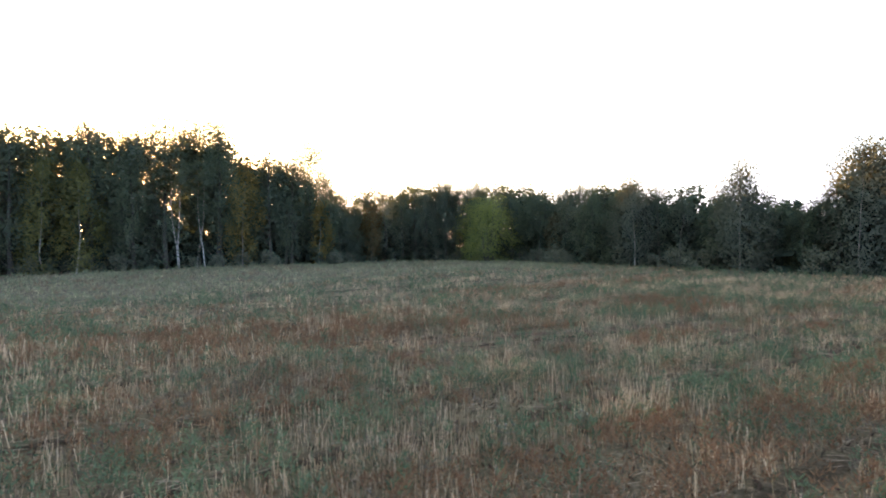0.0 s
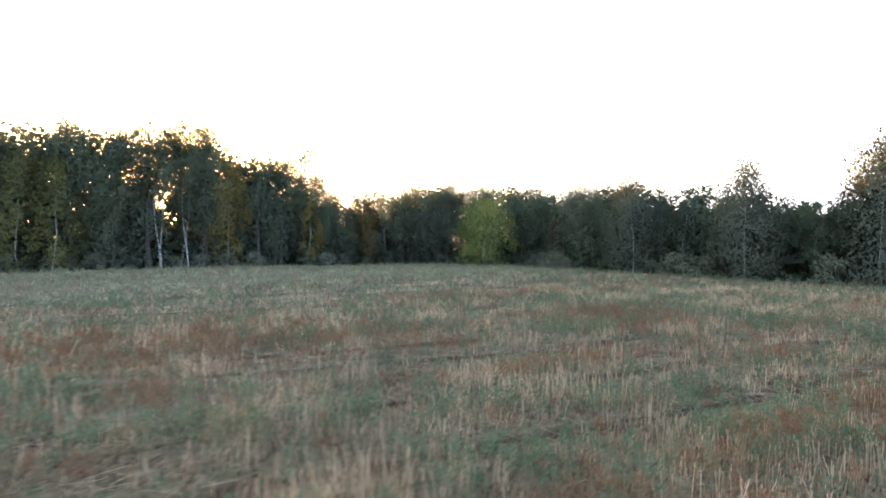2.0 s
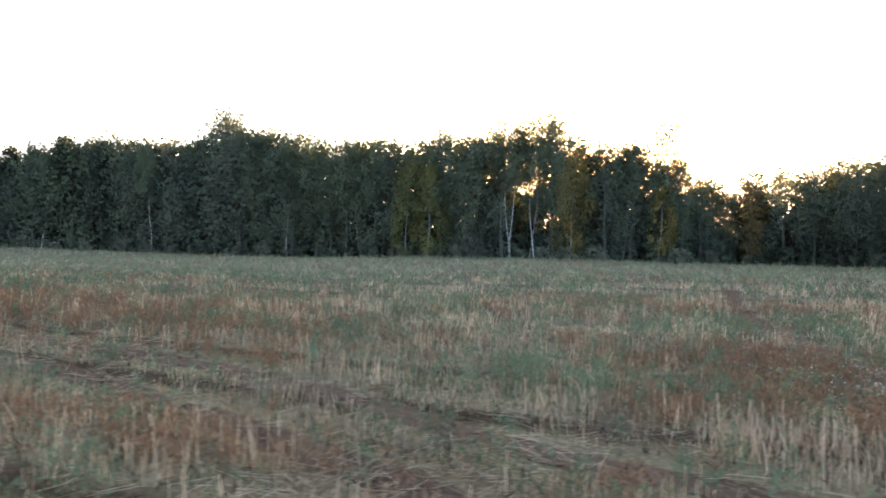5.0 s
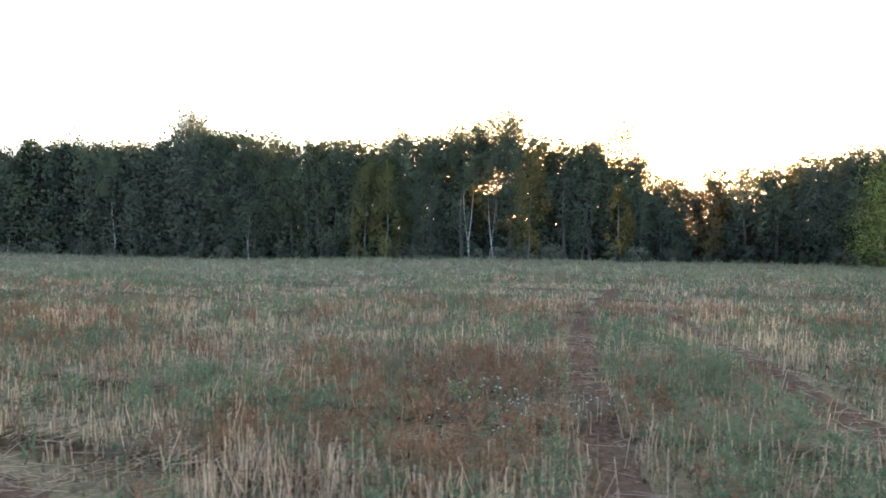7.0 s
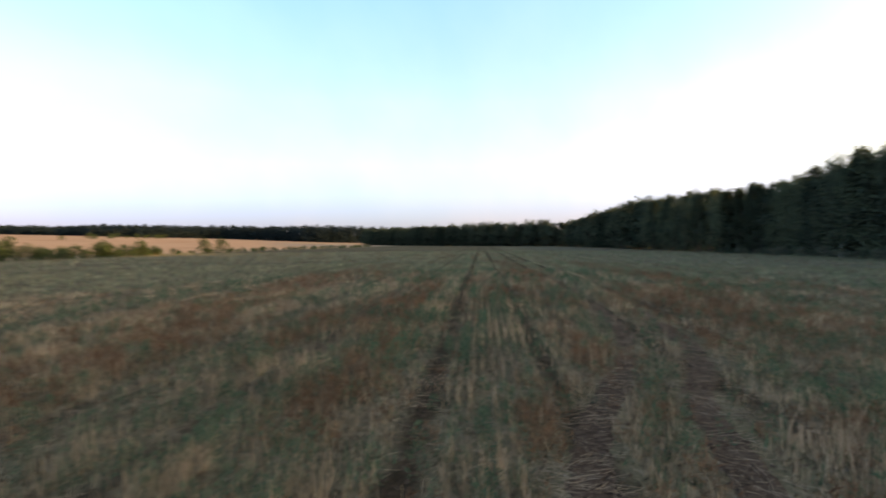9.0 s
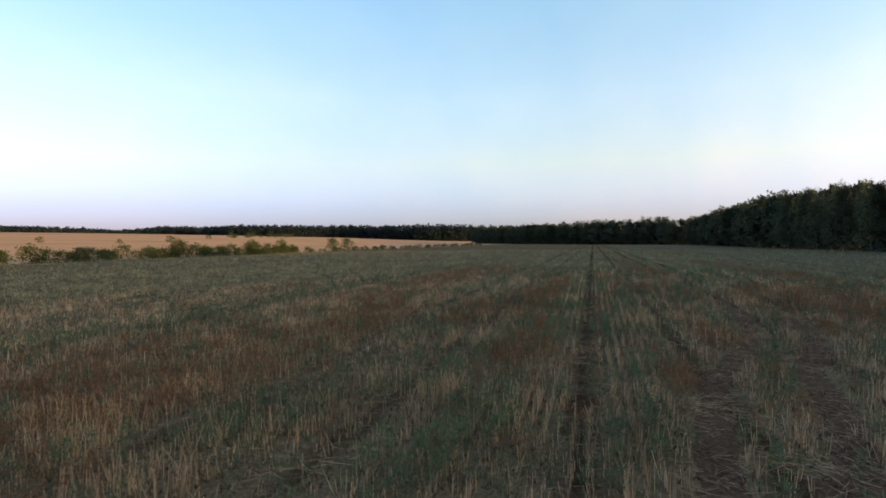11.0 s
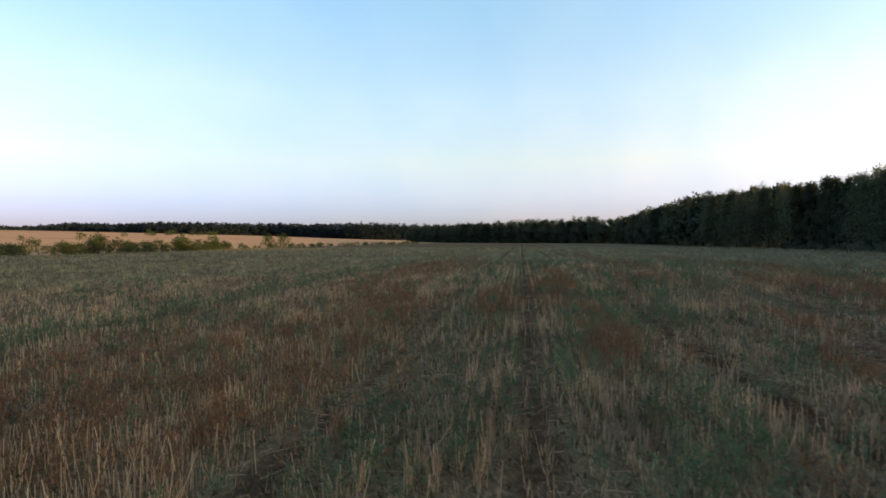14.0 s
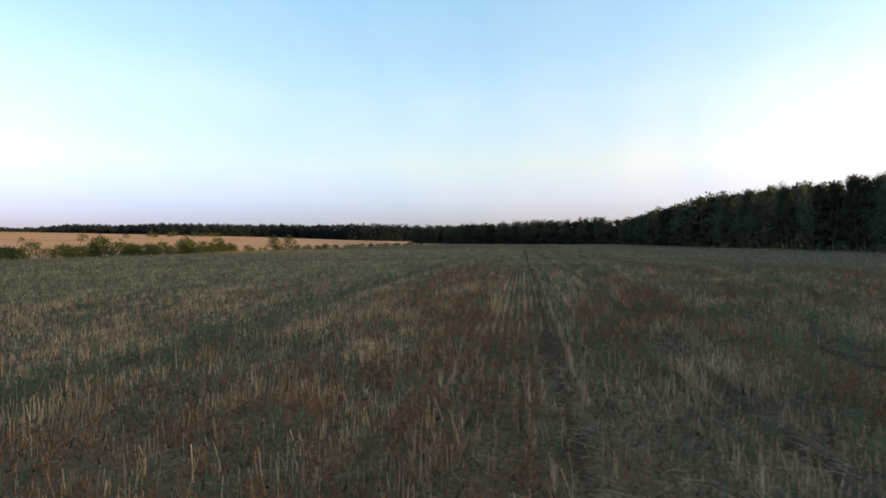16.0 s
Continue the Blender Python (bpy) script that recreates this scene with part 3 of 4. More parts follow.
def build_stubble():
    # bands spread outward from the ground close to the camera's path
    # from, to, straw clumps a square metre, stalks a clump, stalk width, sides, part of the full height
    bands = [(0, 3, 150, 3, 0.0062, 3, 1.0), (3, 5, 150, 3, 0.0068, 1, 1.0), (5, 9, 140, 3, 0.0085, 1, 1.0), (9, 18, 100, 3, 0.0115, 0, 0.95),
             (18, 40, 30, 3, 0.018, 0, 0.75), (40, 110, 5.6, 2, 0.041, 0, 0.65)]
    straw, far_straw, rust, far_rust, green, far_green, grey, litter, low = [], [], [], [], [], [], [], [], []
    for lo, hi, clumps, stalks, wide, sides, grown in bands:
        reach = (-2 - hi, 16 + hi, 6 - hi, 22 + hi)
        p = in_rows(scatter(clumps, lo, hi, reach), ROW_GAP, 0.018)
        bunch = smooth((0.55 * waves(drawn(p) * (3, 1), 21, 1.0) + 0.75 * row_strength(p, 3) - 0.35) / 0.5)
        thin = (0.2 + 0.8 * bunch) * (0.4 + 0.8 * waves(drawn(p), 22, 2.2)) if lo < 18 else 0.35 + 0.6 * waves(drawn(p), 22, 2.2)
        keep = (0.06 + 0.94 * lanes(p)) * thin * (1 - (0.15 + 0.55 * smooth((p @ ACROSS - 1) / 4)) * rusty(p)) * (1 - 0.82 * strewn(p)) * (1 - 0.9 * np.minimum(1, weedy(p))) * (1 - 0.45 * lush(p))
        if lo >= 9:   # greener and thinner towards the wood
            keep = keep * (1 - 0.45 * smooth((p @ ACROSS - 9) / 12))
        p = p[rng.random(len(p)) < keep]
        tall = (0.13 + 0.14 * rng.random(len(p))) * (0.7 + 0.6 * waves(p, 31, 3.0)) * grown
        n = len(p) * stalks
        q = np.repeat(p, stalks, 0) + rng.normal(0, 0.08, n)[:, None] * ROW + rng.normal(0, 0.018 if lo < 18 else 0.05, n)[:, None] * ACROSS
        t = np.repeat(tall, stalks) * rng.uniform(0.3, 1.3, len(q))
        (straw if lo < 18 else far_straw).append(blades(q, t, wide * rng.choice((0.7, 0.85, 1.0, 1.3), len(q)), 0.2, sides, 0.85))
        # rust-brown dry weeds, low and fuzzy
        q = scatter({0: 56, 3: 52, 5: 40, 9: 25, 18: 12, 40: 2.6}[lo], lo, hi, reach)
        q = q[rng.random(len(q)) < rusty(q) * (0.05 + 0.95 * lanes(q))]
        n = {0: 30, 3: 26, 5: 17, 9: 9, 18: 5, 40: 4}[lo]
        (rust if lo < 18 else far_rust).append(bushes(q, rng.uniform(0.14, 0.30, len(q)) * grown, rng.uniform(0.05, 0.10, len(q)), n, {0: 0.06, 3: 0.065, 5: 0.085, 9: 0.12, 18: 0.17, 40: 0.28}[lo], 0.08))
        # green plants: bushy, in loose groups
        q = scatter({0: 21, 3: 21, 5: 18, 9: 12, 18: 7, 40: 1.5}[lo], lo, hi, reach)
        q = in_rows(q + 0.5 * ROW_GAP * ACROSS, ROW_GAP * 2, 0.045)
        group = smooth((0.6 * waves(drawn(q) * (3, 1), 5, 1.5) + 0.6 * row_strength(q, 8) - 0.35) / 0.5) * (0.3 + 0.9 * waves(q, 6, 5.0))
        q = q[rng.random(len(q)) < 0.9 * weedy(q) + 0.7 * lush(q) + (0.05 + group * (0.2 + 0.25 * smooth((q @ ACROSS + 9) / 3) + 0.55 * smooth((q @ ACROSS + 1) / 4))) * (0.04 + 0.96 * lanes(q)) * (1 - 0.8 * rusty(q))]
        n = {0: 70, 3: 58, 5: 37, 9: 15, 18: 6, 40: 4}[lo]
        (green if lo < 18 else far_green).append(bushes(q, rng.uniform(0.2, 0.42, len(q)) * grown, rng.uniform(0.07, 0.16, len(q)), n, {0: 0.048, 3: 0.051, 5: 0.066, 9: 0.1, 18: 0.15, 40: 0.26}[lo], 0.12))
        # seedlings and thin green shoots between the rows
        q = scatter({0: 34, 3: 30, 5: 22, 9: 10, 18: 4, 40: 0.6}[lo], lo, hi, reach)
        q = q[rng.random(len(q)) < (0.1 + 0.7 * waves(q, 7, 2.4)) * (0.05 + 0.95 * lanes(q)) * (1 - 0.75 * rusty(q)) * (1 - 0.6 * strewn(q))]
        (green if lo < 18 else far_green).append(tufts(q, 4 if lo < 9 else 3, 0.04 if lo < 18 else 0.1, rng.uniform(0.10, 0.27, len(q)) * grown, max(0.014, wide * 1.1), 0.3, True))
        # dull grey-brown withered plants
        if lo < 40:
            q = scatter({0: 9, 3: 9, 5: 8, 9: 5, 18: 3}[lo], lo, hi, reach)
            q = q[rng.random(len(q)) < smooth((waves(q, 61, 1.9) - 0.45) / 0.4) * (0.1 + 0.9 * lanes(q))]
            grey.append(bushes(q, rng.uniform(0.12, 0.26, len(q)) * grown, rng.uniform(0.07, 0.14, len(q)), {0: 34, 3: 30, 5: 22, 9: 10, 18: 6}[lo], {0: 0.04, 3: 0.045, 5: 0.055, 9: 0.085, 18: 0.14}[lo]))
        # a low mat of dead leaves and seedlings
        q = scatter({0: 150, 3: 130, 5: 85, 9: 30, 18: 8, 40: 0.0}[lo], lo, min(hi, 40), reach)
        q = q[rng.random(len(q)) < (0.12 + 0.88 * lanes(q)) * (1 - 0.5 * strewn(q))]
        low.append(blades(q, rng.uniform(0.03, 0.11, len(q)) * (1 if lo < 18 else 0.6), rng.uniform(0.5, 1.4, len(q)) * (0.022 if lo < 9 else 0.03 if lo < 18 else 0.05), 0.9, 0))
        # straw lying on the soil
        q = scatter({0: 380, 3: 320, 5: 180, 9: 40, 18: 4, 40: 0.2}[lo], lo, hi, reach)
        q = q[rng.random(len(q)) < np.maximum(0.06 + 0.3 * np.exp(-((q @ ACROSS - 0.25) / 0.25) ** 4) + 0.08 * np.exp(-((q @ ACROSS - 2.3) / 0.2) ** 4), np.maximum(0.7 * strewn(q), 0.4 * (1 - bent_lanes(q)) * smooth((waves(q, 44, 1.4) - 0.3) / 0.5)))]
        litter.append(lying(q, wide * 0.22, 0.006, 0.05))
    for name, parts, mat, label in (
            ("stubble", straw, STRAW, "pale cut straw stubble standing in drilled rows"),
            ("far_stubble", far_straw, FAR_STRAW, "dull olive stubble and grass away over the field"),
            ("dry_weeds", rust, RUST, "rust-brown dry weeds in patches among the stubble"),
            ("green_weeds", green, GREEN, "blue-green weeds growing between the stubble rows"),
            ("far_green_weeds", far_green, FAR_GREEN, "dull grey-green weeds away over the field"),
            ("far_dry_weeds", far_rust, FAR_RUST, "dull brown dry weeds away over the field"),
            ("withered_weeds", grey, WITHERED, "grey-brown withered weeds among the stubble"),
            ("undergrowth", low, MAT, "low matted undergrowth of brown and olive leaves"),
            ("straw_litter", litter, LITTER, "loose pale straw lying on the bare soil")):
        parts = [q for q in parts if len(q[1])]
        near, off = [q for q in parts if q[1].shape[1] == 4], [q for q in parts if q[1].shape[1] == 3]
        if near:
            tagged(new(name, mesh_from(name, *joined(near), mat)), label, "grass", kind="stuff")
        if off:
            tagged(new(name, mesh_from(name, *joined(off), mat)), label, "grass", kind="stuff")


build_stubble()


def build_tracks():
    """Ruts of pressed, crumbly soil along the wheel tracks, with ragged sides."""
    lines = [(line, 0.29) for line in BENT_TRACKS]
    for line, half in lines:
        pts = []
        for (x0, y0), (x1, y1) in zip(line, line[1:]):
            n = max(2, int(math.hypot(x1 - x0, y1 - y0) / 0.14))
            pts += [(x0 + (x1 - x0) * k / n, y0 + (y1 - y0) * k / n) for k in range(n)]
        c = np.array(pts)
        for _ in range(12):
            c[1:-1] = (c[:-2] + c[1:-1] * 2 + c[2:]) / 4
        d = np.gradient(c, axis=0)
        d /= np.linalg.norm(d, axis=1)[:, None]
        side = np.column_stack([-d[:, 1], d[:, 0]])
        n = len(c)
        cols = []
        for k, w in enumerate((-1.0, -0.6, -0.2, 0.2, 0.6, 1.0)):
            reach = half * (w + rng.normal(0, 0.16 if abs(w) == 1 else 0.05, n))
            p = c + side * reach[:, None]
            z = height(p[:, 0], p[:, 1]) + (-0.03 if abs(w) == 1 else 0.012) + np.clip(rng.normal(0, 0.007, n), -0.006, 0.02)
            cols.append(np.column_stack([p, z]))
        v = np.stack(cols, 1).reshape(-1, 3)
        i = np.arange(n - 1)[:, None] * 6 + np.arange(5)[None, :]
        i = i.ravel()
        f = np.stack([i, i + 1, i + 7, i + 6], 1)
        tagged(new("wheel_track", mesh_from("wheel_track", v, f, BARE)), "bare brown soil pressed into a wheel track", "track", kind="structure")


def build_clods():
    """Crumbled lumps of soil in the wheel tracks."""
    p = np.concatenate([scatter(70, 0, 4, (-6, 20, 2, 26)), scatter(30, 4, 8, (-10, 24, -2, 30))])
    p = p[rng.random(len(p)) < 0.05 + 0.95 * (1 - lanes(p)) * waves(p, 71, 1.0)]
    n = len(p)
    size = np.minimum(rng.lognormal(-4.2, 0.5, n), 0.05)
    c = np.column_stack([p, height(p[:, 0], p[:, 1]) + size * 0.2])
    yaw = rng.uniform(0, 6.283, n)
    v = [c + np.column_stack([np.cos(yaw + k * 1.5708), np.sin(yaw + k * 1.5708), rng.normal(0, 0.15, n)]) * (size * rng.uniform(0.7, 1.3, n))[:, None] for k in range(4)]
    v.append(c + np.column_stack([rng.normal(0, 0.25, n), rng.normal(0, 0.25, n), rng.uniform(0.5, 0.9, n)]) * size[:, None])
    i = np.arange(n)[:, None] * 5
    f = np.concatenate([i + np.array([k, (k + 1) % 4, 4]) for k in range(4)])
    tagged(new("soil_clods", mesh_from("soil_clods", np.stack(v, 1).reshape(-1, 3), f, BARE)), "brown crumbled clods of soil in the wheel tracks", "soil", kind="stuff")


build_tracks()
build_clods()


# ---- flowering weeds ----
def make_flower(seed, blooms, tall, white=True, spread=0.16):
    """A bushy weed with thin stems, feathery leaves and small open flowers."""
    r = np.random.default_rng(seed)
    root = new("flowering_weed")
    stems, leaves = [], []
    for k in range(blooms):
        a, d, h = r.uniform(0, 6.283), spread * math.sqrt(r.random()), tall * r.uniform(0.65, 1.0)
        tip = np.array((math.cos(a) * d, math.sin(a) * d, h))
        stems.append(tube([(0, 0, 0), tip * (0.4, 0.4, 0.55), tip], [0.004, 0.003, 0.002], 3))
        for q in range(7):
            c = tip * r.uniform(0.2, 0.9)
            leaves.append((c + r.normal(0, 0.008, 3), c + r.normal(0, 0.035, 3) + (0, 0, 0.03), c + r.normal(0, 0.012, 3)))
        tilt = r.normal(0, 0.3, 2)
        n = 9
        ring = np.array([(math.cos(6.283 * j / n) * 0.008, math.sin(6.283 * j / n) * 0.008, 0.0) for j in range(n)])
        inner = ring * 0.42
        ring[:, 2] = -0.004 + ring[:, 0] * tilt[0] + ring[:, 1] * tilt[1]
        inner[:, 2] = inner[:, 0] * tilt[0] + inner[:, 1] * tilt[1]
        fl = new("blossom", mesh_from("blossom", np.concatenate([ring, inner]) + tip, [(j, (j + 1) % n, n + (j + 1) % n, n + j) for j in range(n)], PETAL if white else YELLOW))
        fl.parent = root
        dome = np.concatenate([inner, inner * (0.55, 0.55, 1.0) + (0, 0, 0.005)])
        eye = new("flower_eye", mesh_from("flower_eye", dome + tip, [(j, (j + 1) % n, n + (j + 1) % n, n + j) for j in range(n)], YELLOW))
        eye.parent = fl
    for name, (v, f), mat in (("stem", joined(stems), GREEN), ("foliage", (np.array(leaves).reshape(-1, 3), np.arange(len(leaves) * 3).reshape(-1, 3)), WITHERED if white else FAR_GREEN)):
        ob = tagged(new(name, mesh_from(name, v, f, mat)), kind="stuff")
        ob.parent = root
    return root


def build_flowers():
    protos = [make_flower(61, 9, 0.27), make_flower(62, 6, 0.22), make_flower(63, 7, 0.25, False), make_flower(64, 26, 0.3, False, 0.2), make_flower(65, 4, 0.26, True, 0.3), make_flower(66, 5, 0.24, True, 0.35)]
    spots = [(7.8, 18.75), (8.1, 18.55), (7.46, 20.46), (7.74, 20.87), (9.18, 18.84), (6.49, 19.08), (2.47, 6.4), (-2.16, 5.95), (0.67, 5.49), (1.67, 5.95), (2.5, 6.62), (8.1, 19.1), (8.67, 19.86)]
    plan = [(x, y, (k * 2 + k // 3) % 3) for k, (x, y) in enumerate(spots)] + [(8.55, 18.8, 3), (8.3, 19.0, 2)]
    plan += [(9.0 + random.uniform(-1.0, 0.8), 18.9 + random.uniform(-0.9, 0.9), 4 + k % 2) for k in range(16)]
    for k, (x, y, kind) in enumerate(plan):
        ob = copy_thing(protos[kind], pose(x, y, float(height(x, y)) - 0.01, 0, 0, k * 77))
        words = ("green weed with small white and yellow flowers among the stubble", "low weed with a few white flowers among the stubble", "weed with small yellow flowers among the stubble",
                 "bushy weed covered in small yellow flowers", "thin weed with scattered white flowers on brown soil", "straggling weed with scattered white flowers on brown soil")[kind]
        tagged(ob, words, "weed", "flowering weeds")
    for ob in protos:
        for o in (*(c for q in ob.children for c in q.children), *ob.children, ob):
            bpy.data.objects.remove(o)


# ---- trees ----
def tube(points, radii, sides):
    pts = [Vector(p) for p in points]
    verts, faces = [], []
    for i, (p, r) in enumerate(zip(pts, radii)):
        d = (pts[min(i + 1, len(pts) - 1)] - pts[max(i - 1, 0)]).normalized()
        a = d.orthogonal().normalized()
        b = d.cross(a)
        for k in range(sides):
            w = 6.28319 * k / sides
            verts.append(p + (a * math.cos(w) + b * math.sin(w)) * r)
    for i in range(len(pts) - 1):
        for k in range(sides):
            faces.append((i * sides + k, i * sides + (k + 1) % sides, (i + 1) * sides + (k + 1) % sides, (i + 1) * sides + k))
    return np.array([tuple(v) for v in verts]), np.array(faces)


def leaf_cloud(r, centres, spreads, per, size, droop):
    """Small bent leaves gathered round the centres."""
    c = np.repeat(centres, per, 0)
    s = np.repeat(spreads, per, 0)
    n = len(c)
    off = np.clip(r.normal(0, 0.75, (n, 3)), -1.05, 1.05) * s
    off[:, 2] -= np.minimum(1.6, np.abs(r.normal(0, 1, n))) * droop * s[:, 2]
    p = c + off
    a = r.normal(0, 1, (n, 3))
    a[:, 2] -= droop * 1.2
    a /= np.linalg.norm(a, axis=1)[:, None]
    b = np.cross(a, r.normal(0, 1, (n, 3)))
    b /= np.linalg.norm(b, axis=1)[:, None] + 1e-9
    z = size * r.uniform(0.55, 1.35, n)[:, None]
    v = np.stack([p, p + a * z * 0.95 + b * z * 0.46, p + a * z * 0.9 - b * z * 0.46], 1)
    return v.reshape(-1, 3), np.arange(n * 3).reshape(n, 3)


def make_tree(name, seed, tall, crown_from, reach, shape, leaves, leaf, bark, foliage, clumps=55, stem=0.16, lean=0.0, droop=0.0, stems=1):
    """A thing with trunk, branches and crown, standing at the origin."""
    r = np.random.default_rng(seed)
    root = new(name)
    root.empty_display_size = 0.2
    limbs, centres, spreads = [], [], []
    for st in range(stems):
        sway = r.normal(0, 0.018 * tall, (7, 2)).cumsum(0) * 0.5
        sway[0] = 0
        tilt = np.array((lean, 0.0)) if stems == 1 else r.normal(0, 0.07, 2)
        foot = np.zeros(2) if stems == 1 else r.normal(0, 0.16, 2)
        hs = np.linspace(-0.15, tall * 0.97, 7)
        line = [(foot[0] + sway[i, 0] + tilt[0] * hs[i], foot[1] + sway[i, 1] + tilt[1] * hs[i], hs[i]) for i in range(7)]
        rad = [stem * (1 - 0.93 * i / 6) * (1.25 if i == 0 else 1) for i in range(7)]
        v, f = tube(line, rad, 6)
        ob = new("trunk", mesh_from("trunk", v, f, bark, flat=False))
        ob.parent = root
        lx, ly, lz = (np.array([p[k] for p in line]) for k in range(3))
        for k in range(clumps // stems):
            h = crown_from * tall + (tall * 0.95 - crown_from * tall) * ((k + r.random()) / (clumps / stems)) ** 0.8
            q = (h - crown_from * tall) / (tall * (1 - crown_from))
            if shape == "spire":
                w = reach * (1 - q) ** 0.75 + 0.12
            elif shape == "dome":
                w = reach * math.sin(3.14159 * (0.28 + 0.70 * q)) ** 0.75
            else:
                w = reach * (math.sin(3.14159 * min(1, q * 0.84 + 0.16)) ** 0.85)
            a, d = r.uniform(0, 6.283), w * (0.12 + 0.88 * math.sqrt(r.random()))
            sx, sy = np.interp(h * 0.93, lz, lx), np.interp(h * 0.93, lz, ly)
            c = np.array((sx + math.cos(a) * d, sy + math.sin(a) * d, h))
            centres.append(c)
            k2 = 0.21 + 0.13 * r.random()
            spreads.append((reach * k2 * 0.8, reach * k2 * 0.8, reach * k2 * (0.65 if shape == "spire" else 0.85 if shape == "dome" else 1.35)))
            if k % 6 == 0:
                z0 = max(0.5, h - d * (0.9 if shape != "spire" else 0.1))
                b = np.array((np.interp(z0, lz, lx), np.interp(z0, lz, ly), z0))
                mid = b * 0.45 + c * 0.55 + (0, 0, 0.12 * d)
                limbs.append(tube([b, mid, c], [stem * 0.36 * (1 - 0.7 * q), stem * 0.2 * (1 - 0.6 * q), 0.012], 3))
    v, f = joined(limbs)
    ob = tagged(new("branchwork", mesh_from("branchwork", v, f, GREY_BARK, flat=False)), kind="stuff")
    ob.parent = root
    v, f = leaf_cloud(r, np.array(centres), np.array(spreads), max(4, leaves // len(centres)), leaf, droop)
    v[:, 2] = np.maximum(v[:, 2], 0.05)
    ob = tagged(new("crown", mesh_from("crown", v, f, foliage)), kind="stuff")
    ob.parent = root
    return root


def put_tree(proto, x, y, scale, turn, wide=1.0, label="", category="tree", group="trees of the wood"):
    m = pose(x, y, float(height(x, y)) - 0.05, 0, 0, turn)
    ob = copy_thing(proto, m)
    ob.scale = (scale * wide, scale * wide, scale)
    return tagged(ob, label, category, group)


def in_ride(x, y, half):
    """Inside the narrow opening that lets the low sun through the wood."""
    dx, dy = x + 22.4, y - 49.0
    ux, uy = -math.sin(radians(37)), math.cos(radians(37))
    return dx * ux + dy * uy > -1.5 and abs(dx * uy - dy * ux) < half


def along(line, gap, inset, jitter, start=0.0, end=None):
    """Places along a line, set back from it to its left, with the distance run."""
    run, out, want = 0.0, [], start
    for (x0, y0), (x1, y1) in zip(line, line[1:]):
        n = math.hypot(x1 - x0, y1 - y0)
        while want <= run + n and (end is None or want <= end):
            k = (want - run) / n
            nx, ny = -(y1 - y0) / n, (x1 - x0) / n
            dx, dy = random.uniform(-jitter, jitter), random.uniform(-jitter, jitter) * 0.7
            out.append((x0 + (x1 - x0) * k + nx * (inset + dy) + (x1 - x0) / n * dx, y0 + (y1 - y0) * k + ny * (inset + dy) + (y1 - y0) / n * dx, want))
            want += gap * random.uniform(0.75, 1.25)
        run += n
    return out


EDGE_TOPS = [(0, 8.0), (3, 10.2), (8, 10.6), (12, 12.3), (16, 12.8), (20, 12.0), (24, 12.1), (28, 11.7), (34, 12.2), (40, 12.7), (43, 13.6), (48, 13.6), (52, 12.4), (56, 12.8), (64, 13.1), (72, 13.0),
             (80, 12.0), (88, 11.5), (104, 12.0), (120, 12.7), (136, 13.4), (168, 13.5), (200, 12.9), (224, 12.1), (250, 11.3), (300, 10.2)]
BAY_TOPS = [(0, 7.6), (3, 6.4), (6, 7.4), (9, 8.2), (12, 9.1), (15, 8.8), (18, 9.8), (21, 9.5), (24, 8.5), (27, 7.4), (33, 7.4), (39, 7.4), (42, 6.9), (45, 6.2), (51, 6.2), (54, 5.3), (57, 5.2), (60, 4.5), (63, 3.9), (65, 5.6), (68, 7.2), (84, 7.6)]


def edge_top(s):
    """Height of the wood along its long straight edge."""
    return float(np.interp(s, *zip(*EDGE_TOPS)))


def bay_top(s):
    return float(np.interp(s, *zip(*BAY_TOPS)))


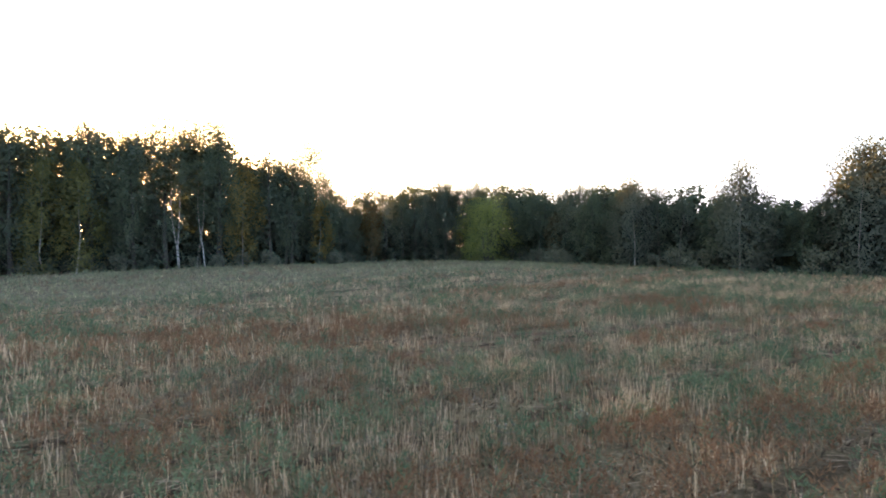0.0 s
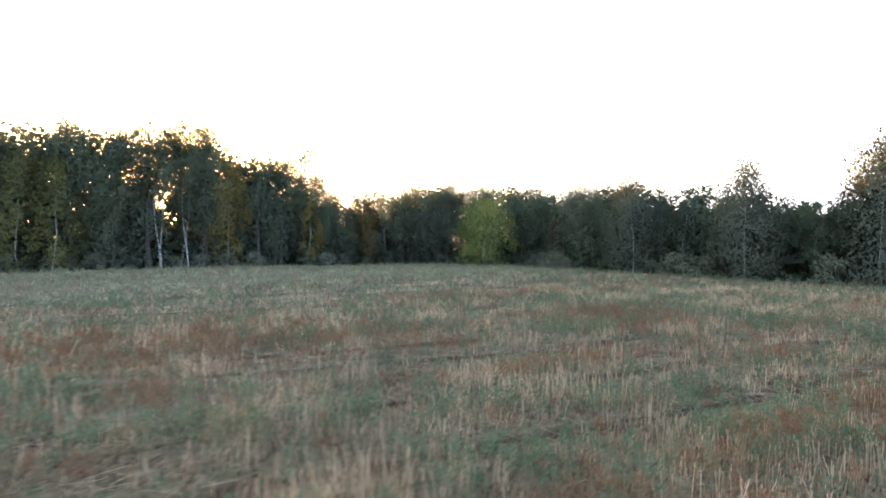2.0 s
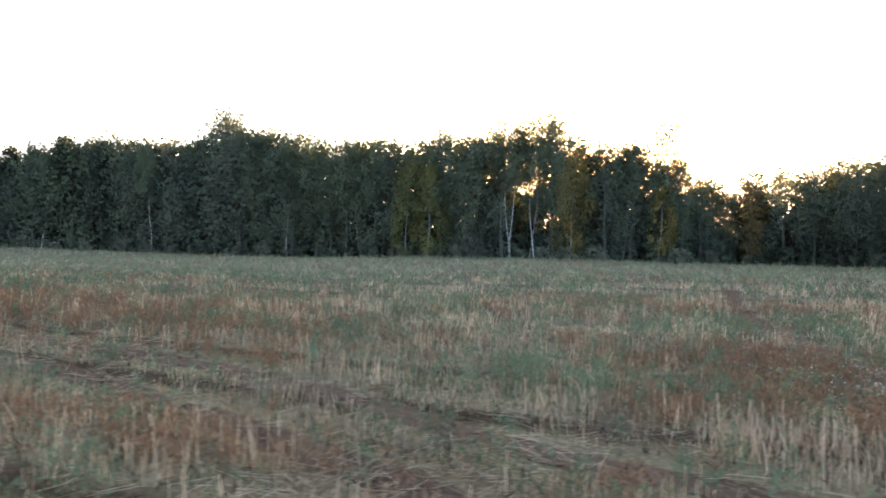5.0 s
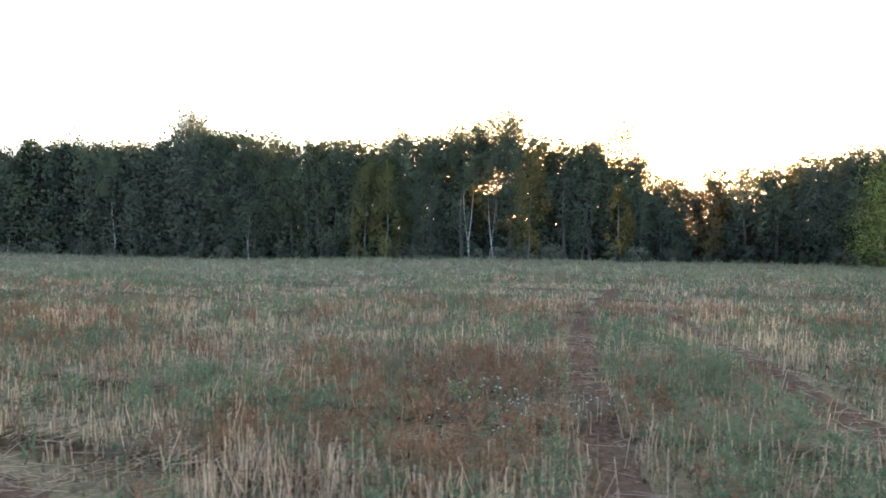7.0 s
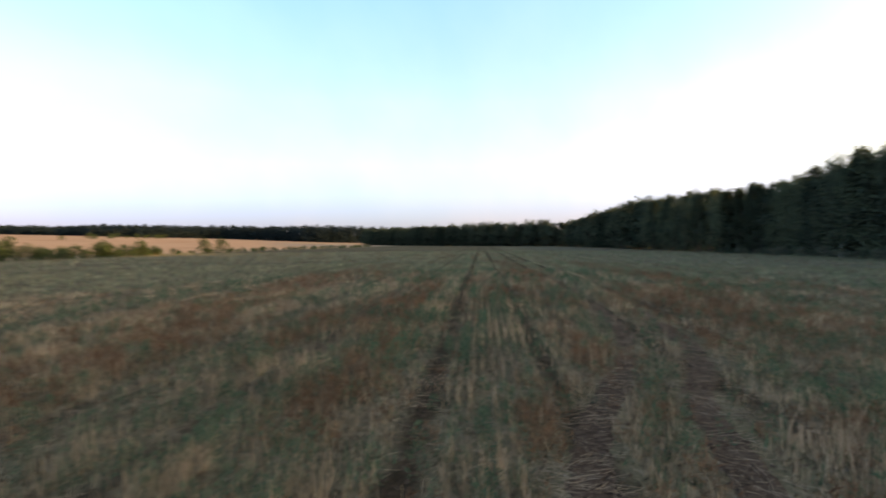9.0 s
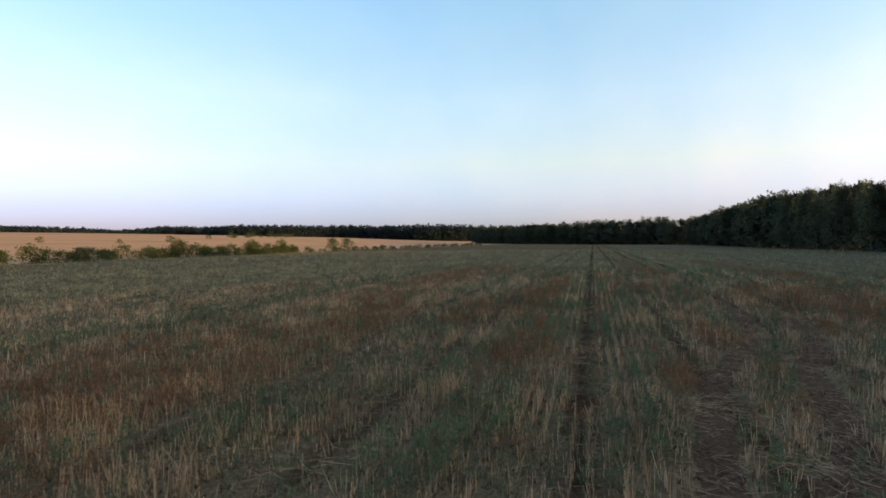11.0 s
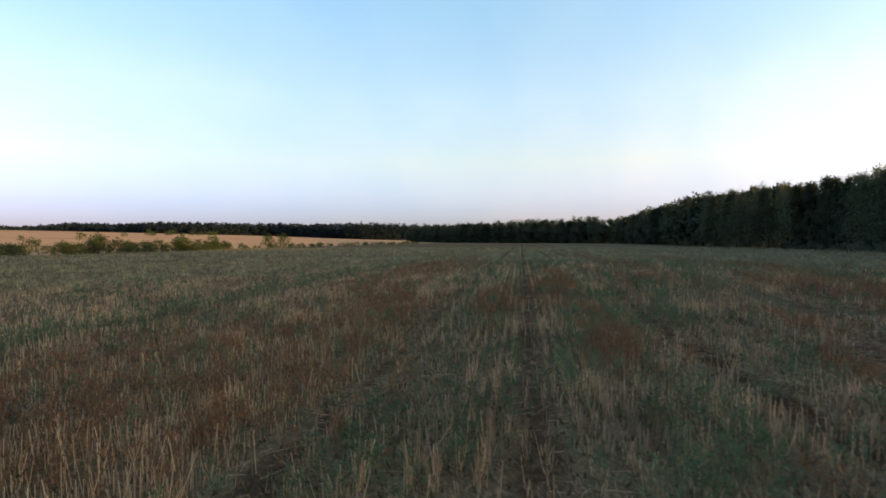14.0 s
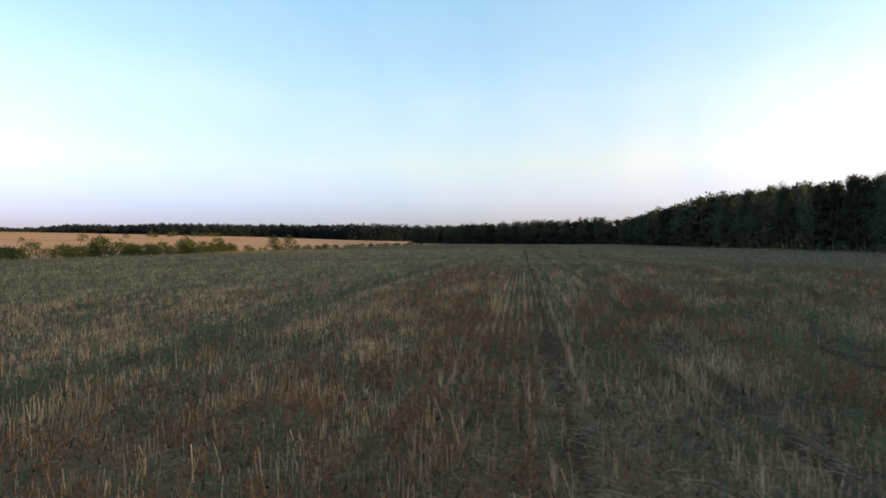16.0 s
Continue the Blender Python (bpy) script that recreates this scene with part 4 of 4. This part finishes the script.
def build_wood():
    protos = {
        "oak": make_tree("broadleaf_tree", 1, 10, 0.03, 2.3, "egg", 8600, 0.110, GREY_BARK, LEAF_DARK, 90, 0.15, 0, 0.5),
        "oak2": make_tree("broadleaf_tree", 2, 10, 0.03, 2.0, "egg", 8200, 0.110, GREY_BARK, LEAF_DARK, 84, 0.13, 0, 0.6),
        "ash": make_tree("broadleaf_tree", 3, 10, 0.05, 2.0, "egg", 8200, 0.110, GREY_BARK, LEAF_GREY, 78, 0.13, 0, 0.6),
        "birch": make_tree("birch_tree", 4, 10, 0.10, 1.8, "egg", 8200, 0.102, GREY_BARK, LEAF_MID, 72, 0.10, 0.03, 0.8),
        "birch2": make_tree("birch_tree", 5, 10, 0.12, 1.7, "egg", 8000, 0.100, GREY_BARK, LEAF_MID, 66, 0.09, -0.02, 0.9, 2),
        "spire": make_tree("pine_tree", 6, 10, 0.08, 1.8, "spire", 3200, 0.205, GREY_BARK, NEEDLE, 84, 0.13),
        "oak_off": make_tree("broadleaf_tree", 31, 10, 0.03, 2.2, "egg", 3200, 0.180, GREY_BARK, LEAF_DARK, 84, 0.14, 0, 0.5),
        "birch_off": make_tree("birch_tree", 32, 10, 0.10, 1.8, "egg", 3000, 0.170, GREY_BARK, LEAF_MID, 68, 0.10, 0.02, 0.8),
        "ash_off": make_tree("broadleaf_tree", 33, 10, 0.05, 2.0, "egg", 3000, 0.180, GREY_BARK, LEAF_GREY, 74, 0.13, 0, 0.6),
        "back": make_tree("broadleaf_tree", 7, 10, 0.05, 2.4, "egg", 1200, 0.340, GREY_BARK, LEAF_DARK, 80, 0.14),
        "back2": make_tree("birch_tree", 8, 10, 0.15, 2.0, "egg", 1150, 0.330, GREY_BARK, LEAF_MID, 70, 0.10, 0, 0.4),
        "far": make_tree("broadleaf_tree", 9, 10, 0.04, 2.1, "egg", 950, 0.470, GREY_BARK, LEAF_DARK, 40, 0.13),
        "far2": make_tree("pine_tree", 10, 10, 0.04, 1.9, "spire", 950, 0.420, GREY_BARK, NEEDLE, 44, 0.13),
        "yellow": make_tree("yellow_birch_tree", 11, 10, 0.14, 2.1, "egg", 7000, 0.130, BIRCH_BARK, LEAF_YELLOW, 60, 0.055, 0.0, 0.8),
        "yellow2": make_tree("yellow_green_birch_tree", 22, 10, 0.06, 1.9, "egg", 7000, 0.125, BIRCH_BARK, LEAF_OLIVE, 64, 0.06, 0.0, 0.8),
        "pale": make_tree("ochre_birch_tree", 12, 7, 0.12, 1.2, "egg", 2600, 0.150, BIRCH_BARK, LEAF_PALE, 46, 0.05, 0.03, 0.9),
        "lime": make_tree("willow_bush", 13, 8, 0.01, 3.7, "dome", 15000, 0.125, GREY_BARK, LEAF_LIME, 190, 0.10, 0, 0, 4),
        "rust": make_tree("rusty_leaved_tree", 14, 7, 0.08, 1.7, "egg", 2400, 0.200, GREY_BARK, LEAF_RUST, 36, 0.08),
        "weep": make_tree("weeping_birch_tree", 15, 8, 0.13, 2.3, "egg", 11000, 0.130, BIRCH_BARK, LEAF_WEEP, 150, 0.065, 0.01, 1.4),
        "trunk": make_tree("bare_stemmed_birch", 16, 11, 0.58, 1.4, "egg", 3800, 0.150, WHITE_BARK, LEAF_MID, 80, 0.062, 0.05, 0.8),
        "high": make_tree("high_crowned_birch", 23, 11, 0.66, 1.9, "egg", 3600, 0.150, BIRCH_BARK, LEAF_MID, 60, 0.07, 0.02, 0.6),
        "shrub": make_tree("shrub", 17, 1.8, 0.03, 1.1, "dome", 800, 0.110, GREY_BARK, LEAF_SAGE, 26, 0.03, 0, 0, 3),
        "hedge": make_tree("hedge_bush", 19, 2.6, 0.02, 1.6, "dome", 850, 0.190, GREY_BARK, LEAF_HEDGE, 46, 0.04, 0, 0, 2),
        "hedge2": make_tree("hedge_bush", 20, 2.6, 0.02, 1.5, "dome", 850, 0.195, GREY_BARK, LEAF_HEDGE, 46, 0.04, 0, 0, 2),
        "hedge_far": make_tree("hedge_bush", 21, 2.6, 0.02, 1.6, "dome", 260, 0.340, GREY_BARK, LEAF_HEDGE, 30, 0.04, 0, 0, 1),
        "shrub2": make_tree("shrub", 18, 2.2, 0.03, 1.0, "dome", 900, 0.120, GREY_BARK, LEAF_DARK, 26, 0.03, 0, 0, 3),
    }
    words = {
        "oak": "dark green broadleaf tree at the wood's edge", "oak2": "slim dark green broadleaf tree of the wood",
        "ash": "grey-green broadleaf tree in the wood's edge", "birch": "green birch in the edge of the wood",
        "birch2": "twin-stemmed birch in the edge of the wood", "spire": "dark pointed conifer in the wood's edge",
        "oak_off": "dark green broadleaf tree along the wood's edge", "birch_off": "green birch along the wood's edge", "ash_off": "grey-green broadleaf tree along the wood's edge",
        "high": "slim birch with a high thin crown in the wood's edge", "back": "dark broadleaf tree deeper in the wood", "back2": "birch standing deeper in the wood",
        "far": "dark tree along the distant wood's edge", "far2": "pointed dark conifer along the distant wood's edge"}
    # the long straight edge, from its near corner away along the field
    edge = [(-11.0, 57.6), (-21.6, 50.8), (-234.3, -90.1), (-248, -171), (-306, -301)]
    for row, (inset, gap, end) in enumerate(((-0.6, 1.75, 90), (-3.2, 2.3, 90), (-6.5, 2.8, 90))):
        for x, y, s in along(edge, gap, inset, 0.7, 0.6 + row * 0.7, end):
            kind = random.choice((("oak", "oak2", "oak2", "ash", "birch", "birch", "birch2", "birch2") if s < 44 else ("oak_off", "oak_off", "ash_off", "birch_off", "birch_off")) if row == 0 else ("back", "back", "back2"))
            if row == 0 and s > 60 and random.random() < 0.35:
                kind = "spire"
            tall = (edge_top(s) + 1.1) * (1 - inset / 70) + (random.uniform(-1.0, 0.4) if row == 0 else random.uniform(-1.8, -0.9))
            if in_ride(x, y, 2.9) and row:
                kind, tall = "back2", random.uniform(6.9, 7.9)
            elif in_ride(x, y, 1.7):
                kind = "high"
            put_tree(protos[kind], x, y, tall / 10, random.uniform(0, 360), random.uniform(0.9, 1.2) * (1.15 if row else 1), words[kind])
    for row, (inset, gap) in enumerate(((-0.6, 2.5), (-4.0, 4.2))):
        for x, y, s in along(edge, gap, inset, 1.0, 91, 268):
            kind = random.choice(("far", "far2", "far2") if s > 150 or row else ("spire", "spire", "spire", "birch_off", "oak_off"))
            tall = edge_top(s) + 0.5 + random.uniform(-0.7, 0.7)
            put_tree(protos[kind], x, y, tall / 10, random.uniform(0, 360), random.uniform(0.9, 1.25), words[kind])
    # the bay behind the hump and the near trees on its other side
    bay = [(-11.0, 58.8), (-6.0, 66.0), (3.0, 71.0), (11.0, 62.0), (13.5, 50.0), (17.0, 41.0), (22.5, 33.0), (31.0, 27.0), (60.0, 18.0)]
    for row, (inset, gap) in enumerate(((1.0, 2.2), (4.0, 2.8), (8.0, 3.4))):
        for x, y, s in along(bay, gap, inset, 0.8, 1.2 + row, 84):
            kind = random.choice((("oak", "oak2", "oak2", "birch", "ash") if s < 69 else ("oak_off", "birch_off")) if row == 0 else ("back", "back", "back2"))
            tall = (bay_top(s) + 0.8) * (1 + inset / 70) + random.uniform(-0.8, 0.3) - (0.7 if row else 0)
            put_tree(protos[kind], x, y, tall / 10, random.uniform(0, 360), random.uniform(1.15, 1.55), words[kind])
    # the far end of the edge, where it swings across the field
    for row, (inset, gap) in enumerate(((-0.5, 3.2), (-6.0, 5.0))):
        for x, y, s in along(edge, gap, inset, 1.5, 269, 490):
            kind = random.choice(("far", "far", "far2"))
            put_tree(protos[kind], x, y, random.uniform(1.08, 1.3) + 0.08 * row, random.uniform(0, 360), random.uniform(1.3, 1.9), words[kind])
    put_tree(protos["far"], -243.0, -117.0, 1.36, 40, 1.0, "broad dark tree rising over the distant wood's edge")
    # taller trees behind the bay
    for x, y, s in along([(-4, 74), (4, 80), (16, 74), (24, 58), (30, 44)], 3.0, 0, 1.2):
        kind = random.choice(("back", "back", "back2"))
        put_tree(protos[kind], x, y, (10.6 if s < 24 else 7.8 if s < 40 else 6.0) / 10 * random.uniform(0.85, 1.02), random.uniform(0, 360), random.uniform(1.1, 1.4), words[kind])
    # single trees that stand out
    for kind, x, y, s, turn, label in (
            ("trunk", -23.3, 48.8, 1.16, 100, "birch with a bare white trunk at the wood's edge"),
            ("trunk", -23.5, 49.0, 1.1, 215, "birch with a leaning bare white trunk at the wood's edge"),
            ("trunk", -21.6, 50.2, 1.1, 190, "birch with a slim bare white trunk"),
            ("high", -22.7, 51.6, 1.1, 30, "birch with a high thin crown before a gap"),
            ("oak2", -26.2, 50.4, 1.14, 250, "dark tree behind the bare trunks at the wood's edge"),
            ("birch", -26.2, 46.6, 1.05, 100, "slim birch with a pale bare trunk"),
            ("yellow", -18.7, 51.6, 1.0, 40, "birch with yellowing leaves at the wood's edge"),
            ("yellow2", -29.0, 43.4, 0.98, 130, "birch with yellow-green leaves at the wood's edge"),
            ("yellow2", -31.2, 42.9, 1.0, 20, "birch with yellow-green leaves beside the dark trees"),
            ("pale", -12.0, 54.9, 1.0, 80, "small birch with pale ochre leaves at the wood's corner"),
            ("birch", -14.0, 58.8, 1.42, 15, "tall feathery birch at the corner of the wood"),
            ("oak2", -12.6, 58.4, 1.04, 60, "dark tree at the corner of the wood"),
            ("oak2", -10.6, 61.0, 0.66, 200, "low dark tree in the corner of the wood"),
            ("ash", -12.4, 62.4, 0.74, 310, "grey-green tree in the corner of the wood"),
            ("oak", -9.2, 63.2, 0.64, 80, "low dark green tree in the corner of the wood"),
            ("oak_off", -10.2, 64.6, 0.68, 15, "low dark green tree in the corner of the wood"),
            ("oak_off", -11.8, 66.4, 0.76, 140, "dark green tree in the corner of the wood"),
            ("oak_off", -8.0, 66.2, 0.70, 260, "low dark green tree in the corner of the wood"),
            ("rust", -7.6, 62.6, 0.95, 20, "small tree with rust-brown leaves in the low corner"),
            ("oak", -55.0, 33.0, 1.78, 15, "tall grey-green tree rising above the wood"),
            ("oak", -53.2, 33.4, 1.66, 200, "tall dark green tree rising above the wood"),
            ("ash", -51.2, 33.0, 1.58, 95, "tall broad tree rising above the wood"),
            ("trunk", -57.3, 26.1, 1.1, 310, "birch with a pale trunk before the dark wood"),
            ("trunk", -71.5, 17.1, 1.1, 80, "birch with a pale trunk before the dark wood"),
            ("trunk", -43.0, 35.9, 1.05, 140, "birch with a pale trunk before the dark wood"),
            ("lime", 5.6, 61.2, 0.9, 20, "broad fresh green willow bush at the field's edge"),
            ("oak", 1.0, 69.5, 1.0, 50, "dark green broadleaf tree behind the field's hump"),
            ("oak2", 3.2, 71.0, 1.0, 250, "dark green broadleaf tree behind the field's hump"),
            ("ash", -1.6, 68.8, 0.9, 120, "grey-green broadleaf tree behind the field's hump"),
            ("oak2", 2.2, 72.4, 0.94, 140, "dark green broadleaf tree behind the field's hump"),
            ("oak_off", 2.6, 77.5, 1.0, 35, "dark green broadleaf tree deeper behind the field's hump"),
            ("oak", 5.2, 75.0, 1.14, 10, "tall dark tree behind the field's hump"),
            ("oak2", 1.4, 75.5, 1.16, 330, "tall dark tree behind the field's hump"),
            ("rust", 12.6, 57.5, 0.75, 0, "small tree with rust-brown leaves"),
            ("weep", 15.6, 42.2, 0.94, 30, "weeping birch with a thin pale trunk"),
            ("weep", 19.6, 34.6, 0.92, 150, "weeping birch standing before the dark trees"),
            ("weep", 24.4, 30.6, 1.02, 250, "broad weeping birch at the field's edge"),
            ("weep", 26.5, 32.0, 1.06, 290, "tall weeping birch behind the field's edge")):
        put_tree(protos[kind], x, y, s, turn, 0.95 if kind == "weep" else 1.3 if s > 1.4 else 1.0, label)
    # undergrowth along the foot of the wood
    for line, inset, end in ((edge, 1.7, 100), (bay, -1.2, 70)):
        for x, y, s in along(line, 2.4, inset, 0.9, 0.5, end):
            kind = random.choice(("shrub", "shrub2", "shrub"))
            put_tree(protos[kind], x, y, random.uniform(0.5, 0.95), random.uniform(0, 360), random.uniform(1.0, 1.5),
                     "low grey-green shrub at the foot of the wood" if kind == "shrub" else "low dark green shrub at the foot of the wood", "shrub", "shrubs at the wood's foot")
    # the hedge of bushes before the golden field
    run = -75.0
    while run < 230:
        kind = random.choice(("hedge", "hedge2", "hedge2")) if run < 90 else "hedge_far"
        size = random.choice((0.5, 0.6, 0.7, 0.85)) * (0.95 if run < 20 else 0.95 if run < 46 else 0.55)
        x, y = HEDGE_A + HEDGE_DIR * run + HEDGE_OUT * random.uniform(-1.0, 2.0)
        put_tree(protos[kind], float(x), float(y), size, random.uniform(0, 360), random.uniform(1.1, 1.6), "green bush in the hedge before the golden field", "bush", "hedge bushes")
        run += random.uniform(0.7, 1.5) if run < 46 else random.uniform(1.5, 3.6) if run < 90 else random.uniform(1.2, 4.0)
    for run, s in ((61, 1.35), (68.5, 1.4), (39.5, 1.2), (30, 1.15), (12, 1.2)):
        x, y = HEDGE_A + HEDGE_DIR * run
        put_tree(protos["hedge2"], float(x), float(y), s * 0.9, run, 1.0, "tall dark bush in the hedge", "bush", "hedge bushes")
    # scattered bushes out in the golden field
    spots = [(-6, -237, 0.9), (-32, -235, 0.7), (-61, -269, 1.2), (-118, -383, 1.1), (-155, -431, 1.2)]
    spots += [(-163 - 8.3 * k + random.uniform(-4, 4), -456 - 8.7 * k + random.uniform(-5, 5), random.uniform(0.8, 1.7)) for k in range(16)]
    for x, y, s in spots:
        put_tree(protos["hedge_far"], x, y, s, random.uniform(0, 360), random.uniform(1.0, 1.5), "small dark bush in the golden field", "bush", "bushes in the golden field")
    for ob in protos.values():
        for o in (*ob.children, ob):
            bpy.data.objects.remove(o)


build_flowers()
build_wood()


def leaf_mass(name, places, size, material, label):
    """Far or deep woodland: many leaves in one object. places: x, y, base, height, radius, leaves."""
    r = np.random.default_rng(99)
    parts = []
    for x, y, z, tall, rad, n in places:
        k = max(3, n // 12)
        q = r.random(k)
        a = r.uniform(0, 6.283, k)
        w = rad * np.sin(3.14159 * np.minimum(1, q * 0.82 + 0.2)) ** 0.6 * np.sqrt(r.random(k))
        c = np.column_stack([x + np.cos(a) * w, y + np.sin(a) * w, z + tall * (0.02 + 0.94 * q)])
        parts.append(leaf_cloud(r, c, np.full((k, 3), rad * 0.25), 12, size, 0))
    v, f = joined(parts)
    return tagged(new(name, mesh_from(name, v, f, material)), label, "woodland", kind="stuff")


FAR_TOPS = [(125, 24.0), (134, 24.6), (142, 24.2), (146.8, 25.9), (156, 23.2), (161.5, 21.2), (165.2, 22.6), (167, 19.2), (168.6, 15.8), (170.5, 17.5), (176, 19.0), (182, 19.0)]   # heading, height of the tree tops


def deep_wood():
    # dark leaf masses, tall and low, added to keep sky and sun from showing through
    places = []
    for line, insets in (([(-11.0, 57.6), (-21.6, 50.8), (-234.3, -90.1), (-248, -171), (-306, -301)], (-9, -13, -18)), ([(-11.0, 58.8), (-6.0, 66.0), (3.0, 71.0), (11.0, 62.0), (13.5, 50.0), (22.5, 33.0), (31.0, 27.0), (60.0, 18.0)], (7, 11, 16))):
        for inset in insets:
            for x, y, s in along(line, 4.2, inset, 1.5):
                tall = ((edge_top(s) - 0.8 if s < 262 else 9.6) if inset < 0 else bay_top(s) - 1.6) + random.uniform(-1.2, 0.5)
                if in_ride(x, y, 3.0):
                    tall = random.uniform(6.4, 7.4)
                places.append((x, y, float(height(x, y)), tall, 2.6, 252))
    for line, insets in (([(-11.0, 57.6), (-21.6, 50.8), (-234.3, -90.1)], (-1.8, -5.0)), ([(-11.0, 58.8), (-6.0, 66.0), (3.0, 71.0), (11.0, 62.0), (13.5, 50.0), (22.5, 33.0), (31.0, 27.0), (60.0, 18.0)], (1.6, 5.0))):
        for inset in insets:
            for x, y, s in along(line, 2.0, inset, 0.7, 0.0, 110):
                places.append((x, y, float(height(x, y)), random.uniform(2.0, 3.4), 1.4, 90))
    leaf_mass("deep_woodland", places, 1.0, LEAF_DEEP, "dark leaf filler closing the depth of the wood behind its edge")
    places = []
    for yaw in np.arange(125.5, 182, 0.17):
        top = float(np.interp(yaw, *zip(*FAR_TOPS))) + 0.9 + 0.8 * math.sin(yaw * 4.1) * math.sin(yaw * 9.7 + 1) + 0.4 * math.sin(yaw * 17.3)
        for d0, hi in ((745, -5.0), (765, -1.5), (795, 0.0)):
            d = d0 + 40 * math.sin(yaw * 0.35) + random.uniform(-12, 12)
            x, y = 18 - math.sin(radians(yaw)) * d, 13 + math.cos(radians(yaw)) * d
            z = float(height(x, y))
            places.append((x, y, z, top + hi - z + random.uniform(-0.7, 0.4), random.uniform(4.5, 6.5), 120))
    leaf_mass("distant_woodland", places, 2.1, LEAF_FAR_HAZE, "distant woodland along the horizon, tinted dark blue for haze")


deep_wood()
